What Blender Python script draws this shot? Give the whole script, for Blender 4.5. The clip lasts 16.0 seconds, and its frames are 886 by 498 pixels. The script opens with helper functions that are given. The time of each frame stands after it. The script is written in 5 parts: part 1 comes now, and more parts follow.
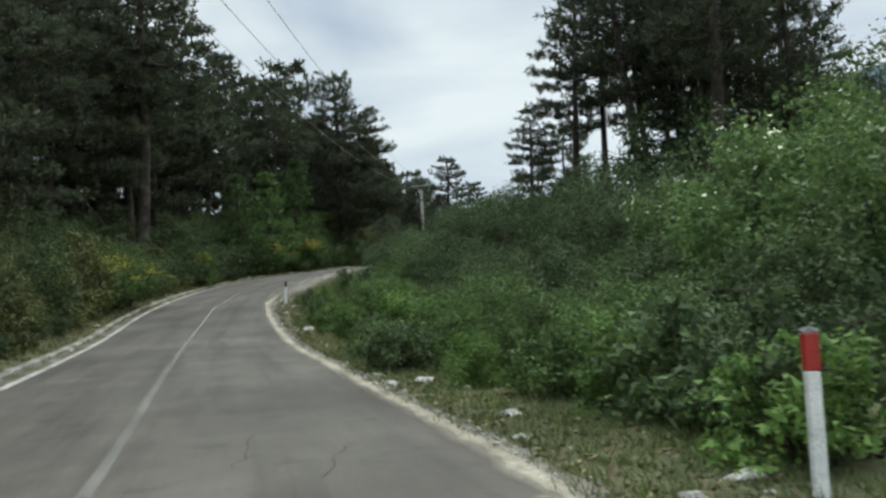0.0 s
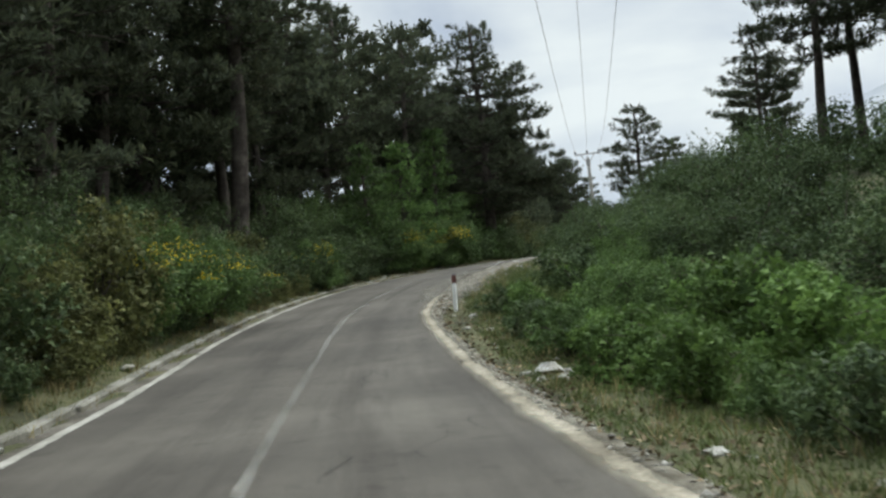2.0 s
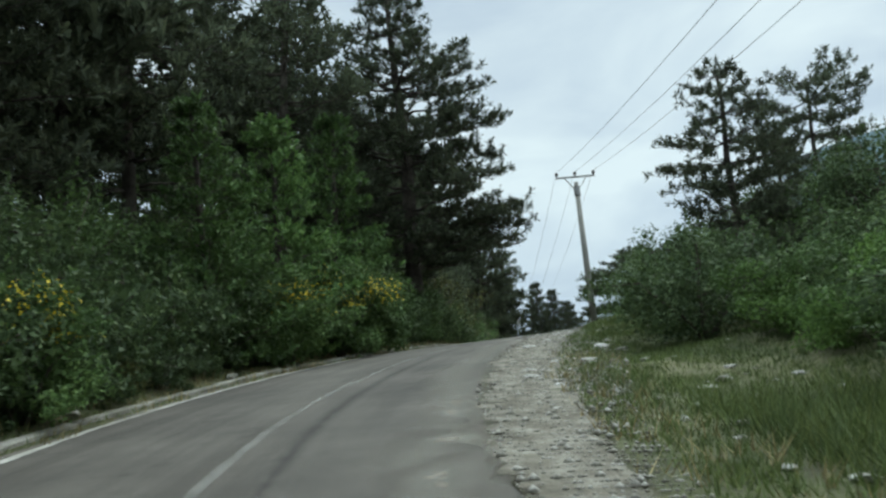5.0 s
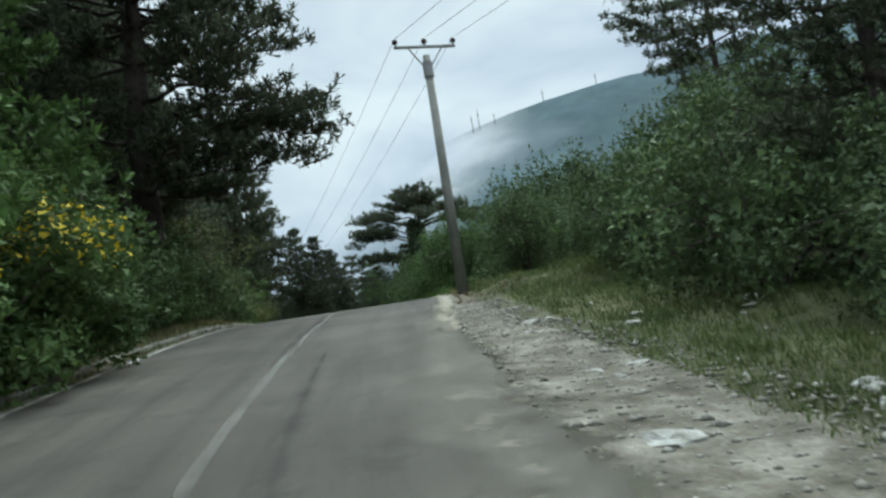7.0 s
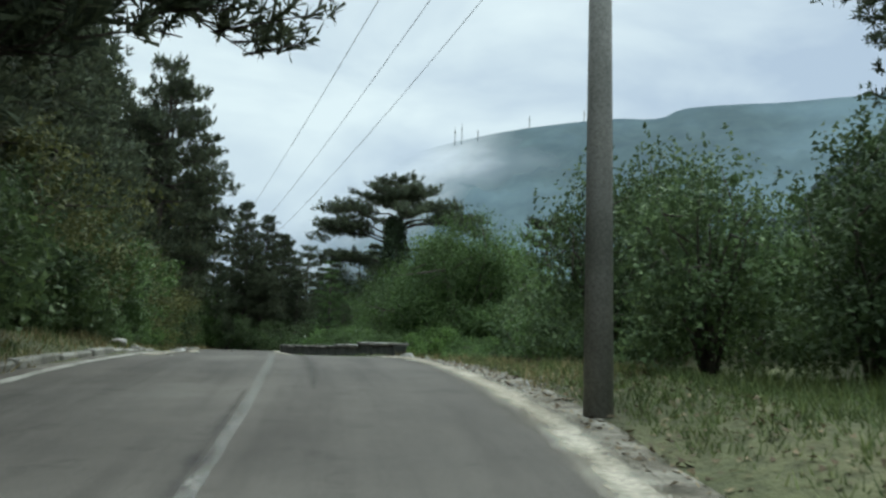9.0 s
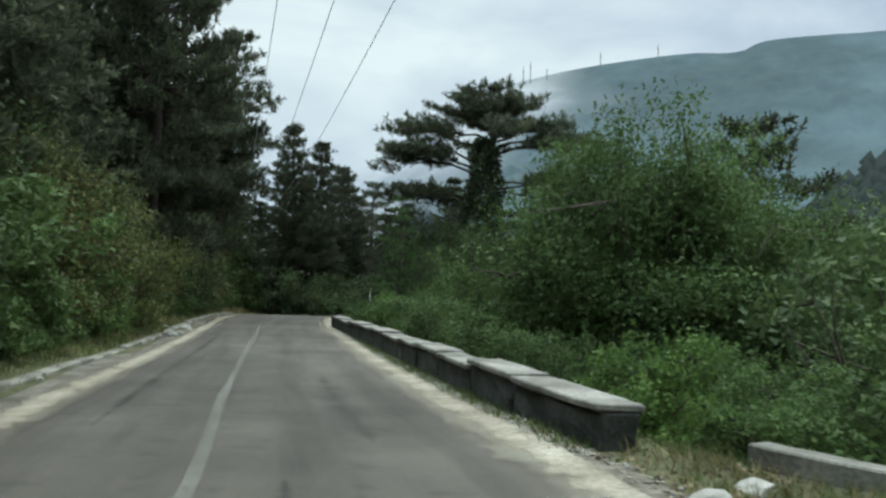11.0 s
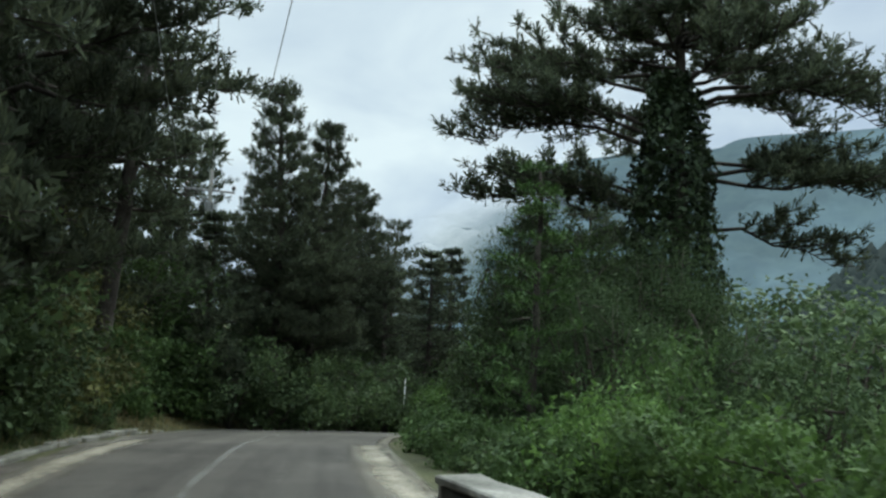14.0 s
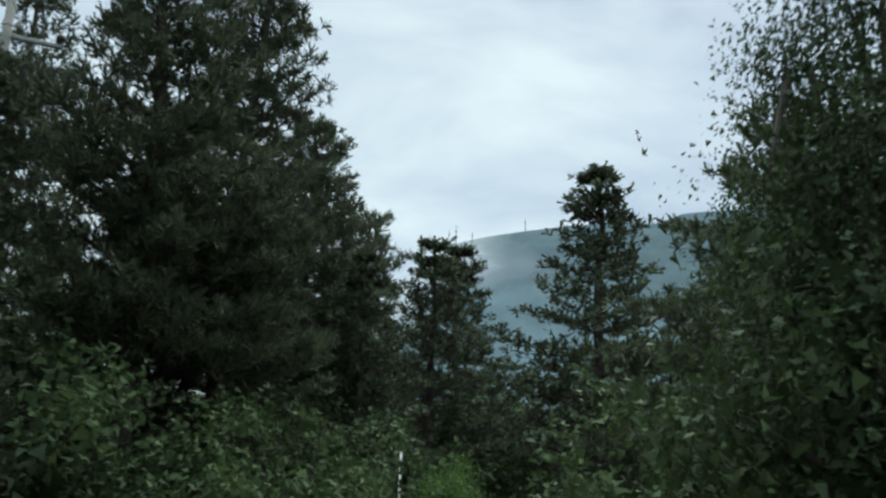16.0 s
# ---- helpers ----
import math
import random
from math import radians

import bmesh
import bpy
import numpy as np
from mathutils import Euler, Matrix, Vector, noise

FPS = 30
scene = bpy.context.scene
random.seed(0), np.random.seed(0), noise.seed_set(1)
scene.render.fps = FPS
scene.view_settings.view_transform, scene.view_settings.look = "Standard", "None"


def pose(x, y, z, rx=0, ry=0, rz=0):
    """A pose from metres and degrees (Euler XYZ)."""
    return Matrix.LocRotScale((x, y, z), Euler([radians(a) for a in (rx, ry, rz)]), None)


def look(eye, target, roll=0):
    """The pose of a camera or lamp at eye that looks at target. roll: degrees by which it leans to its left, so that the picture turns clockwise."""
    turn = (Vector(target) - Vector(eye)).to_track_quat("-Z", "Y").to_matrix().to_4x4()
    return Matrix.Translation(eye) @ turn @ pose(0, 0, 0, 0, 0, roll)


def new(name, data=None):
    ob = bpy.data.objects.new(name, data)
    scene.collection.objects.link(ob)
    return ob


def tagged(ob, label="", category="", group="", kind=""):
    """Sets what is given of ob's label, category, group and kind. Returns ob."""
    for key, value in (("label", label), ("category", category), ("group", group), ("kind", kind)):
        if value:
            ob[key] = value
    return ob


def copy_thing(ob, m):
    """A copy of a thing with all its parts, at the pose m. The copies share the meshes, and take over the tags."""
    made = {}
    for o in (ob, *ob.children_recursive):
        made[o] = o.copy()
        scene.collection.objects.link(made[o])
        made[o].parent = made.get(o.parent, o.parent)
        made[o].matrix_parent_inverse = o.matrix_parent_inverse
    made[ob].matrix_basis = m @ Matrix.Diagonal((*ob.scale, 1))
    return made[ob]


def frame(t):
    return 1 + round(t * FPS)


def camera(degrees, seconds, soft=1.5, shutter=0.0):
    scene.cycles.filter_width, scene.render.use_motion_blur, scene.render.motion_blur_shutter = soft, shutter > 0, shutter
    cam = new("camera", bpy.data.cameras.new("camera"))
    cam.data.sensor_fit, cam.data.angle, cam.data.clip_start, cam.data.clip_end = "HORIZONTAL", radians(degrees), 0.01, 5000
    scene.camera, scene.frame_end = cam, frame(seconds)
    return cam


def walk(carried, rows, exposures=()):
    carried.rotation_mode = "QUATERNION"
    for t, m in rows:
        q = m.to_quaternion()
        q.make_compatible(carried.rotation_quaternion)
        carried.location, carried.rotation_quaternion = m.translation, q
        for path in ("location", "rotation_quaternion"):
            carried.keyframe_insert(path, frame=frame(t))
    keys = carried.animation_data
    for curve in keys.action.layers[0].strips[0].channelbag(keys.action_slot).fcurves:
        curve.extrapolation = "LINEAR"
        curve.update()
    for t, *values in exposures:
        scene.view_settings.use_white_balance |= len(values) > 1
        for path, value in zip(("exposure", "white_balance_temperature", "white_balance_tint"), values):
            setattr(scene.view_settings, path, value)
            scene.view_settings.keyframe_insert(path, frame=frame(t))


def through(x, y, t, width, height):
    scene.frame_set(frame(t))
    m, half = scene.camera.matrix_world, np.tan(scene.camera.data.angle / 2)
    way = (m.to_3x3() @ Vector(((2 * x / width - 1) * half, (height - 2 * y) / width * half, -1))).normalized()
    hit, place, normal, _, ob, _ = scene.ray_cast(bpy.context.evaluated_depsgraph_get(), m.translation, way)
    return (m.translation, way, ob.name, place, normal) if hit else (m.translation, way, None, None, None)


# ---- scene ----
cam = camera(54.0, 16.0, soft=2.5, shutter=0.12)
# seconds, place, pitch, roll, yaw
PATH_ROWS = [
    (0.0, -0.08, 0.76, 1.68, 6.58, 3.82, 4.20),
    (0.5, -1.26, 4.70, 1.95, 6.77, 4.93, 7.56),
    (1.0, -2.66, 8.52, 2.25, 7.48, 5.24, 8.74),
    (1.5, -4.09, 12.59, 2.58, 7.80, 6.07, 10.09),
    (2.0, -5.49, 16.72, 2.94, 7.32, 5.58, 12.31),
    (2.5, -6.90, 20.93, 3.31, 7.69, 3.29, 12.68),
    (3.0, -8.25, 25.06, 3.64, 9.31, 3.84, 10.10),
    (3.2, -8.76, 26.71, 3.78, 10.14, 4.63, 8.93),
    (5.3, -12.52, 44.09, 6.38, 11.83, 5.70, 1.12),
    (5.5, -12.79, 45.76, 6.64, 11.25, 5.99, -0.87),
    (6.0, -13.39, 49.93, 7.31, 10.92, 6.09, -5.24),
    (6.5, -13.63, 54.02, 7.95, 8.52, 8.67, -9.00),
    (7.0, -13.65, 58.11, 8.60, 6.39, 8.76, -13.79),
    (7.5, -13.35, 62.04, 9.12, 7.49, 4.44, -17.56),
    (8.0, -12.92, 65.70, 9.60, 8.45, 0.60, -18.43),
    (8.2, -12.72, 67.11, 9.79, 8.03, -0.36, -18.58),
    (10.3, -9.24, 84.06, 11.61, 5.91, -2.09, -15.65),
    (10.5, -9.03, 85.76, 11.70, 5.35, -2.12, -15.00),
    (11.0, -8.60, 90.02, 11.88, 2.90, -1.43, -13.18),
    (11.5, -8.31, 94.45, 11.93, 2.53, -0.46, -10.70),
    (12.0, -8.09, 98.89, 11.90, 4.75, -2.56, -8.75),
    (12.5, -7.85, 103.47, 11.81, 6.10, -1.93, -8.89),
    (13.0, -7.78, 108.20, 11.70, 7.34, 0.58, -10.41),
    (13.5, -7.64, 113.10, 11.65, 7.90, -0.66, -13.30),
    (14.0, -7.22, 117.81, 11.72, 9.18, -1.72, -14.79),
    (14.5, -6.75, 122.40, 11.78, 10.17, -1.85, -16.09),
    (15.0, -6.23, 126.88, 11.82, 10.10, -0.58, -17.62),
    (15.5, -5.54, 131.41, 11.85, 13.10, -1.91, -17.14),
    (15.8, -5.02, 134.14, 11.86, 13.96, -1.99, -17.43),
    (16.0, -4.63, 135.97, 11.88, 13.96, -2.03, -18.65),
]
walk(cam, [(t, pose(x, y, z, 90 + pitch, roll, yaw)) for t, x, y, z, pitch, roll, yaw in PATH_ROWS],
     exposures=[(0.0, 0.26, 6850, 11), (1.5, 0.28, 7000, 13), (2.7, 0.28, 7000, 12), (5.5, 0.24, 6450, 5), (8.0, 0.24, 6450, 5), (11.0, 0.27, 6650, 6), (16.0, 0.27, 6450, 6)])

# ---------------------------------------------------------------- light
world = bpy.data.worlds.new("world")
scene.world = world
world.use_nodes = True
wn, wl_ = world.node_tree.nodes, world.node_tree.links
wn.clear()
w_out = wn.new("ShaderNodeOutputWorld")
w_bg = wn.new("ShaderNodeBackground")
w_sky = wn.new("ShaderNodeTexSky")
w_sky.sky_type = 'NISHITA'
w_sky.sun_disc = False
SUN_EL, SUN_AZ = radians(52), radians(40)
w_sky.sun_elevation, w_sky.sun_rotation = SUN_EL, SUN_AZ
w_tc = wn.new("ShaderNodeTexCoord")
w_map = wn.new("ShaderNodeMapping")
w_map.inputs["Scale"].default_value = (1.0, 1.0, 2.6)
w_n = wn.new("ShaderNodeTexNoise")
w_n.inputs["Scale"].default_value = 2.5
w_n.inputs["Detail"].default_value = 7
w_n.inputs["Roughness"].default_value = 0.5
w_n.inputs["Distortion"].default_value = 0.35
w_ramp = wn.new("ShaderNodeValToRGB")
w_ramp.color_ramp.elements[0].position = 0.36
w_ramp.color_ramp.elements[1].position = 0.62
w_ramp.color_ramp.elements[0].color = (3.6, 4.5, 5.6, 1)
w_ramp.color_ramp.elements[1].color = (6.4, 7.4, 7.75, 1)
w_mix = wn.new("ShaderNodeMixRGB")
w_mix.inputs["Fac"].default_value = 0.88
wl_.new(w_tc.outputs["Generated"], w_map.inputs["Vector"])
wl_.new(w_map.outputs["Vector"], w_n.inputs["Vector"])
wl_.new(w_n.outputs["Fac"], w_ramp.inputs["Fac"])
wl_.new(w_sky.outputs["Color"], w_mix.inputs["Color1"])
wl_.new(w_ramp.outputs["Color"], w_mix.inputs["Color2"])
w_sep = wn.new("ShaderNodeSeparateXYZ")
w_up = wn.new("ShaderNodeMapRange")
w_up.inputs["From Min"].default_value, w_up.inputs["From Max"].default_value = 0.52, 1.0
w_up.inputs["To Min"].default_value, w_up.inputs["To Max"].default_value = 1.06, 8.0
w_mul = wn.new("ShaderNodeMixRGB")
w_mul.blend_type = 'MULTIPLY'
w_mul.inputs["Fac"].default_value = 1.0
wl_.new(w_tc.outputs["Generated"], w_sep.inputs["Vector"])
wl_.new(w_sep.outputs["Z"], w_up.inputs["Value"])
wl_.new(w_mix.outputs["Color"], w_mul.inputs["Color1"])
wl_.new(w_up.outputs["Result"], w_mul.inputs["Color2"])
wl_.new(w_mul.outputs["Color"], w_bg.inputs["Color"])
w_bg.inputs["Strength"].default_value = 0.1
wl_.new(w_bg.outputs["Background"], w_out.inputs["Surface"])

sun = new("sun", bpy.data.lights.new("sun", 'SUN'))
sun.data.energy = 1.5
sun.data.angle = radians(35)
sun.data.color = (0.97, 1.0, 0.9)
sun.matrix_world = look((0, 0, 0), (-math.cos(SUN_EL) * math.sin(SUN_AZ), -math.cos(SUN_EL) * math.cos(SUN_AZ), -math.sin(SUN_EL)))


# ---------------------------------------------------------------- materials
def ramp_node(nt, stops):
    r = nt.nodes.new("ShaderNodeValToRGB")
    els = r.color_ramp.elements
    while len(els) < len(stops):
        els.new(0.5)
    for e, (p, c) in zip(els, stops):
        e.position, e.color = p, (*c, 1)
    return r


def material(name, rough=0.8):
    m = bpy.data.materials.new(name)
    m.use_nodes = True
    b = m.node_tree.nodes["Principled BSDF"]
    b.inputs["Roughness"].default_value = rough
    b.inputs["Specular IOR Level"].default_value = 0.2 if rough > 0.8 else 0.5
    return m, m.node_tree, b


def noise_node(nt, scale, detail=5, rough=0.55, coord="Object"):
    tc = nt.nodes.new("ShaderNodeTexCoord")
    n = nt.nodes.new("ShaderNodeTexNoise")
    n.inputs["Scale"].default_value, n.inputs["Detail"].default_value, n.inputs["Roughness"].default_value = scale, detail, rough
    nt.links.new(tc.outputs[coord], n.inputs["Vector"])
    return n


def mixed(nt, fac, a, b, kind='MIX'):
    x = nt.nodes.new("ShaderNodeMixRGB")
    x.blend_type = kind
    for sock, v in ((x.inputs["Fac"], fac), (x.inputs["Color1"], a), (x.inputs["Color2"], b)):
        if isinstance(v, (int, float)):
            sock.default_value = v
        elif isinstance(v, tuple):
            sock.default_value = (*v, 1)
        else:
            nt.links.new(v, sock)
    return x.outputs["Color"]


def bumped(nt, bsdf, height, strength=0.4, dist=0.02):
    b = nt.nodes.new("ShaderNodeBump")
    b.inputs["Strength"].default_value, b.inputs["Distance"].default_value = strength, dist
    nt.links.new(height, b.inputs["Height"])
    nt.links.new(b.outputs["Normal"], bsdf.inputs["Normal"])


def two_scale(name, big, small, dark, mid, light, rough=0.85, bump=0.5, dist=0.02):
    """Rough mineral surface: stains of scale big, grain of scale small."""
    m, nt, b = material(name, rough)
    n1, n2 = noise_node(nt, big, 6), noise_node(nt, small, 4, 0.7)
    r = ramp_node(nt, [(0.3, dark), (0.5, mid), (0.7, light)])
    nt.links.new(n1.outputs["Fac"], r.inputs["Fac"])
    g = ramp_node(nt, [(0.3, (0.6, 0.6, 0.6)), (0.7, (1.25, 1.25, 1.25))])
    nt.links.new(n2.outputs["Fac"], g.inputs["Fac"])
    nt.links.new(mixed(nt, 1.0, r.outputs["Color"], g.outputs["Color"], 'MULTIPLY'), b.inputs["Base Color"])
    bumped(nt, b, n2.outputs["Fac"], bump, dist)
    return m


def leaf_material(name, dark, mid, light, rough=0.55, through=0.25):
    m, nt, b = material(name, rough)
    b.inputs["Specular IOR Level"].default_value = 0.15
    geo = nt.nodes.new("ShaderNodeNewGeometry")
    obi = nt.nodes.new("ShaderNodeObjectInfo")
    r = ramp_node(nt, [(0.0, dark), (0.55, mid), (1.0, light)])
    nt.links.new(geo.outputs["Random Per Island"], r.inputs["Fac"])
    n = noise_node(nt, 0.8, 3)
    g = ramp_node(nt, [(0.3, (0.7, 0.72, 0.7)), (0.7, (1.25, 1.22, 1.1))])
    nt.links.new(n.outputs["Fac"], g.inputs["Fac"])
    c = mixed(nt, 1.0, r.outputs["Color"], g.outputs["Color"], 'MULTIPLY')
    hs = nt.nodes.new("ShaderNodeHueSaturation")
    mr = nt.nodes.new("ShaderNodeMapRange")
    mr.inputs["To Min"].default_value, mr.inputs["To Max"].default_value = 0.75, 1.25
    nt.links.new(obi.outputs["Random"], mr.inputs["Value"])
    nt.links.new(mr.outputs["Result"], hs.inputs["Value"])
    nt.links.new(c, hs.inputs["Color"])
    nt.links.new(hs.outputs["Color"], b.inputs["Base Color"])
    tr = nt.nodes.new("ShaderNodeBsdfTranslucent")
    nt.links.new(hs.outputs["Color"], tr.inputs["Color"])
    mx = nt.nodes.new("ShaderNodeMixShader")
    mx.inputs["Fac"].default_value = through
    nt.links.new(b.outputs["BSDF"], mx.inputs[1])
    nt.links.new(tr.outputs["BSDF"], mx.inputs[2])
    nt.links.new(mx.outputs["Shader"], nt.nodes["Material Output"].inputs["Surface"])
    return m


M_NEEDLE = leaf_material("pine_needles", (0.036, 0.045, 0.03), (0.058, 0.071, 0.046), (0.092, 0.108, 0.066), 0.85, 0.3)
M_NEEDLE_YOUNG = leaf_material("young_pine_needles", (0.045, 0.082, 0.028), (0.075, 0.135, 0.043), (0.115, 0.185, 0.06), 0.6, 0.2)
M_LEAF = leaf_material("shrub_leaves", (0.045, 0.078, 0.027), (0.068, 0.115, 0.038), (0.1, 0.155, 0.055), 0.65, 0.35)
M_LEAF_DARK = leaf_material("dark_leaves", (0.036, 0.057, 0.027), (0.057, 0.088, 0.038), (0.085, 0.122, 0.05), 0.65, 0.3)
M_LEAF_BRIGHT = leaf_material("bright_leaves", (0.055, 0.098, 0.028), (0.085, 0.148, 0.04), (0.125, 0.2, 0.06), 0.65, 0.4)
M_LEAF_BROWN = leaf_material("olive_leaves", (0.052, 0.06, 0.024), (0.084, 0.094, 0.035), (0.13, 0.132, 0.05), 0.65, 0.3)
M_IVY = leaf_material("ivy_leaves", (0.022, 0.036, 0.018), (0.034, 0.054, 0.025), (0.055, 0.08, 0.036), 0.5, 0.15)
M_YELLOW = leaf_material("broom_flowers", (0.3, 0.22, 0.01), (0.5, 0.38, 0.02), (0.65, 0.5, 0.05))
M_WHITE_FLOWER = leaf_material("elder_flowers", (0.5, 0.5, 0.38), (0.65, 0.65, 0.5), (0.75, 0.75, 0.65))
M_GRASS = leaf_material("grass_blades", (0.04, 0.055, 0.02), (0.07, 0.1, 0.034), (0.12, 0.14, 0.055), 0.6, 0.3)
M_DRY = leaf_material("dry_grass", (0.1, 0.08, 0.04), (0.2, 0.16, 0.08), (0.32, 0.27, 0.15), 0.7, 0.2)
M_LITTER = leaf_material("dead_leaves", (0.05, 0.035, 0.022), (0.11, 0.08, 0.05), (0.24, 0.19, 0.125), 0.85, 0.1)
M_BARK = two_scale("bark", 2.0, 22, (0.02, 0.016, 0.013), (0.055, 0.045, 0.037), (0.11, 0.095, 0.08), 0.9, 1.0, 0.05)
M_TWIG = two_scale("twigs", 3.0, 30, (0.025, 0.02, 0.015), (0.06, 0.05, 0.038), (0.1, 0.085, 0.065), 0.9)
M_STONE = two_scale("limestone", 1.5, 25, (0.17, 0.16, 0.13), (0.31, 0.3, 0.265), (0.48, 0.47, 0.435), 0.85, 0.6, 0.03)
M_KERB = two_scale("weathered_concrete", 0.9, 18, (0.085, 0.082, 0.064), (0.15, 0.144, 0.118), (0.25, 0.24, 0.205), 0.9, 0.6, 0.03)
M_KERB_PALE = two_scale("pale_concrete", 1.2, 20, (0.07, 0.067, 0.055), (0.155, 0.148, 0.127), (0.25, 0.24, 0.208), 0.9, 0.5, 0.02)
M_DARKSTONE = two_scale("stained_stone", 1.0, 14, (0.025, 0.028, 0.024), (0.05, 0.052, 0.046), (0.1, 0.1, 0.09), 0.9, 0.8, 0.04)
M_POLE = two_scale("pole_concrete", 0.7, 30, (0.12, 0.12, 0.1), (0.2, 0.195, 0.17), (0.27, 0.26, 0.23), 0.85)
M_STEEL = two_scale("galvanised_steel", 3, 40, (0.16, 0.16, 0.155), (0.25, 0.25, 0.24), (0.33, 0.33, 0.32), 0.5)
M_CERAMIC = two_scale("brown_ceramic", 6, 40, (0.03, 0.018, 0.012), (0.05, 0.03, 0.02), (0.08, 0.05, 0.03), 0.25)
M_PAINT = two_scale("worn_white_paint", 0.7, 26, (0.12, 0.114, 0.098), (0.175, 0.168, 0.147), (0.25, 0.24, 0.215), 0.85, 0.1)
M_EDGE = two_scale("dusty_edge_paint", 1.3, 26, (0.16, 0.152, 0.128), (0.265, 0.254, 0.22), (0.37, 0.357, 0.315), 0.85, 0.1)
M_DARK_RED = two_scale("faded_reflector", 6, 60, (0.05, 0.02, 0.016), (0.09, 0.03, 0.025), (0.14, 0.05, 0.04), 0.5, 0.1)
M_POST_WHITE = two_scale("white_plastic", 4, 60, (0.5, 0.5, 0.47), (0.68, 0.68, 0.65), (0.78, 0.78, 0.75), 0.5, 0.15)
M_RED = two_scale("red_reflector", 6, 60, (0.22, 0.016, 0.014), (0.33, 0.022, 0.018), (0.42, 0.035, 0.025), 0.4, 0.1)
M_BLACK = two_scale("black_plastic", 6, 60, (0.01, 0.01, 0.01), (0.02, 0.02, 0.02), (0.04, 0.035, 0.03), 0.5, 0.1)
M_GRAVEL = two_scale("gravel", 2.4, 20, (0.05, 0.044, 0.03), (0.12, 0.107, 0.081), (0.235, 0.217, 0.178), 0.95, 0.9, 0.03)
M_PALE = two_scale("limestone_dust", 0.8, 14, (0.14, 0.122, 0.09), (0.225, 0.2, 0.152), (0.32, 0.29, 0.228), 0.95, 0.3, 0.01)
M_PATCH = two_scale("dark_asphalt_patch", 1.2, 50, (0.026, 0.026, 0.025), (0.036, 0.035, 0.033), (0.05, 0.048, 0.044), 0.85, 0.4, 0.01)
M_DUST = two_scale("grit_on_asphalt", 1.4, 12, (0.1, 0.091, 0.074), (0.15, 0.138, 0.113), (0.21, 0.195, 0.162), 0.95, 0.8, 0.02)
M_SOIL = two_scale("forest_floor", 0.35, 6, (0.035, 0.034, 0.018), (0.058, 0.062, 0.027), (0.1, 0.093, 0.047), 0.95, 1.0, 0.08)
M_PEBBLE = two_scale("pebbles", 9, 40, (0.09, 0.083, 0.067), (0.19, 0.178, 0.15), (0.36, 0.345, 0.305), 0.9, 0.4)
M_GUTTER = two_scale("gutter_silt", 0.9, 16, (0.05, 0.044, 0.034), (0.095, 0.085, 0.068), (0.17, 0.155, 0.13), 0.95, 0.8, 0.02)
M_CRACK = two_scale("asphalt_crack", 3, 30, (0.03, 0.028, 0.024), (0.04, 0.037, 0.032), (0.055, 0.051, 0.044), 0.95)
M_WIRE = two_scale("aluminium_wire", 3, 40, (0.1, 0.1, 0.1), (0.14, 0.14, 0.14), (0.2, 0.2, 0.2), 0.5)


def asphalt():
    m, nt, b = material("asphalt", 0.85)
    n1, n2, n3 = noise_node(nt, 0.35, 6), noise_node(nt, 60, 3, 0.8), noise_node(nt, 2.2, 6)
    r = ramp_node(nt, [(0.3, (0.043, 0.0385, 0.0315)), (0.52, (0.064, 0.0575, 0.047)), (0.72, (0.09, 0.0815, 0.067))])
    nt.links.new(n1.outputs["Fac"], r.inputs["Fac"])
    g = ramp_node(nt, [(0.3, (0.72, 0.72, 0.72)), (0.7, (1.2, 1.2, 1.2))])
    nt.links.new(n2.outputs["Fac"], g.inputs["Fac"])
    p = ramp_node(nt, [(0.32, (0.7, 0.69, 0.68)), (0.42, (1, 1, 1))])
    nt.links.new(n3.outputs["Fac"], p.inputs["Fac"])
    c = mixed(nt, 1.0, r.outputs["Color"], g.outputs["Color"], 'MULTIPLY')
    c = mixed(nt, 0.7, c, p.outputs["Color"], 'MULTIPLY')
    tc, mp = nt.nodes.new("ShaderNodeTexCoord"), nt.nodes.new("ShaderNodeMapping")
    mp.inputs["Scale"].default_value = (1.0, 0.07, 1.0)
    n4 = noise_node(nt, 1.5, 5, 0.6)
    nt.links.new(tc.outputs["UV"], mp.inputs["Vector"])
    nt.links.new(mp.outputs["Vector"], n4.inputs["Vector"])
    s4 = ramp_node(nt, [(0.36, (0.7, 0.69, 0.68)), (0.52, (1, 1, 1)), (0.7, (1.12, 1.12, 1.11))])
    nt.links.new(n4.outputs["Fac"], s4.inputs["Fac"])
    c = mixed(nt, 1.0, c, s4.outputs["Color"], 'MULTIPLY')
    nt.links.new(c, b.inputs["Base Color"])
    bumped(nt, b, n2.outputs["Fac"], 0.35, 0.01)
    return m




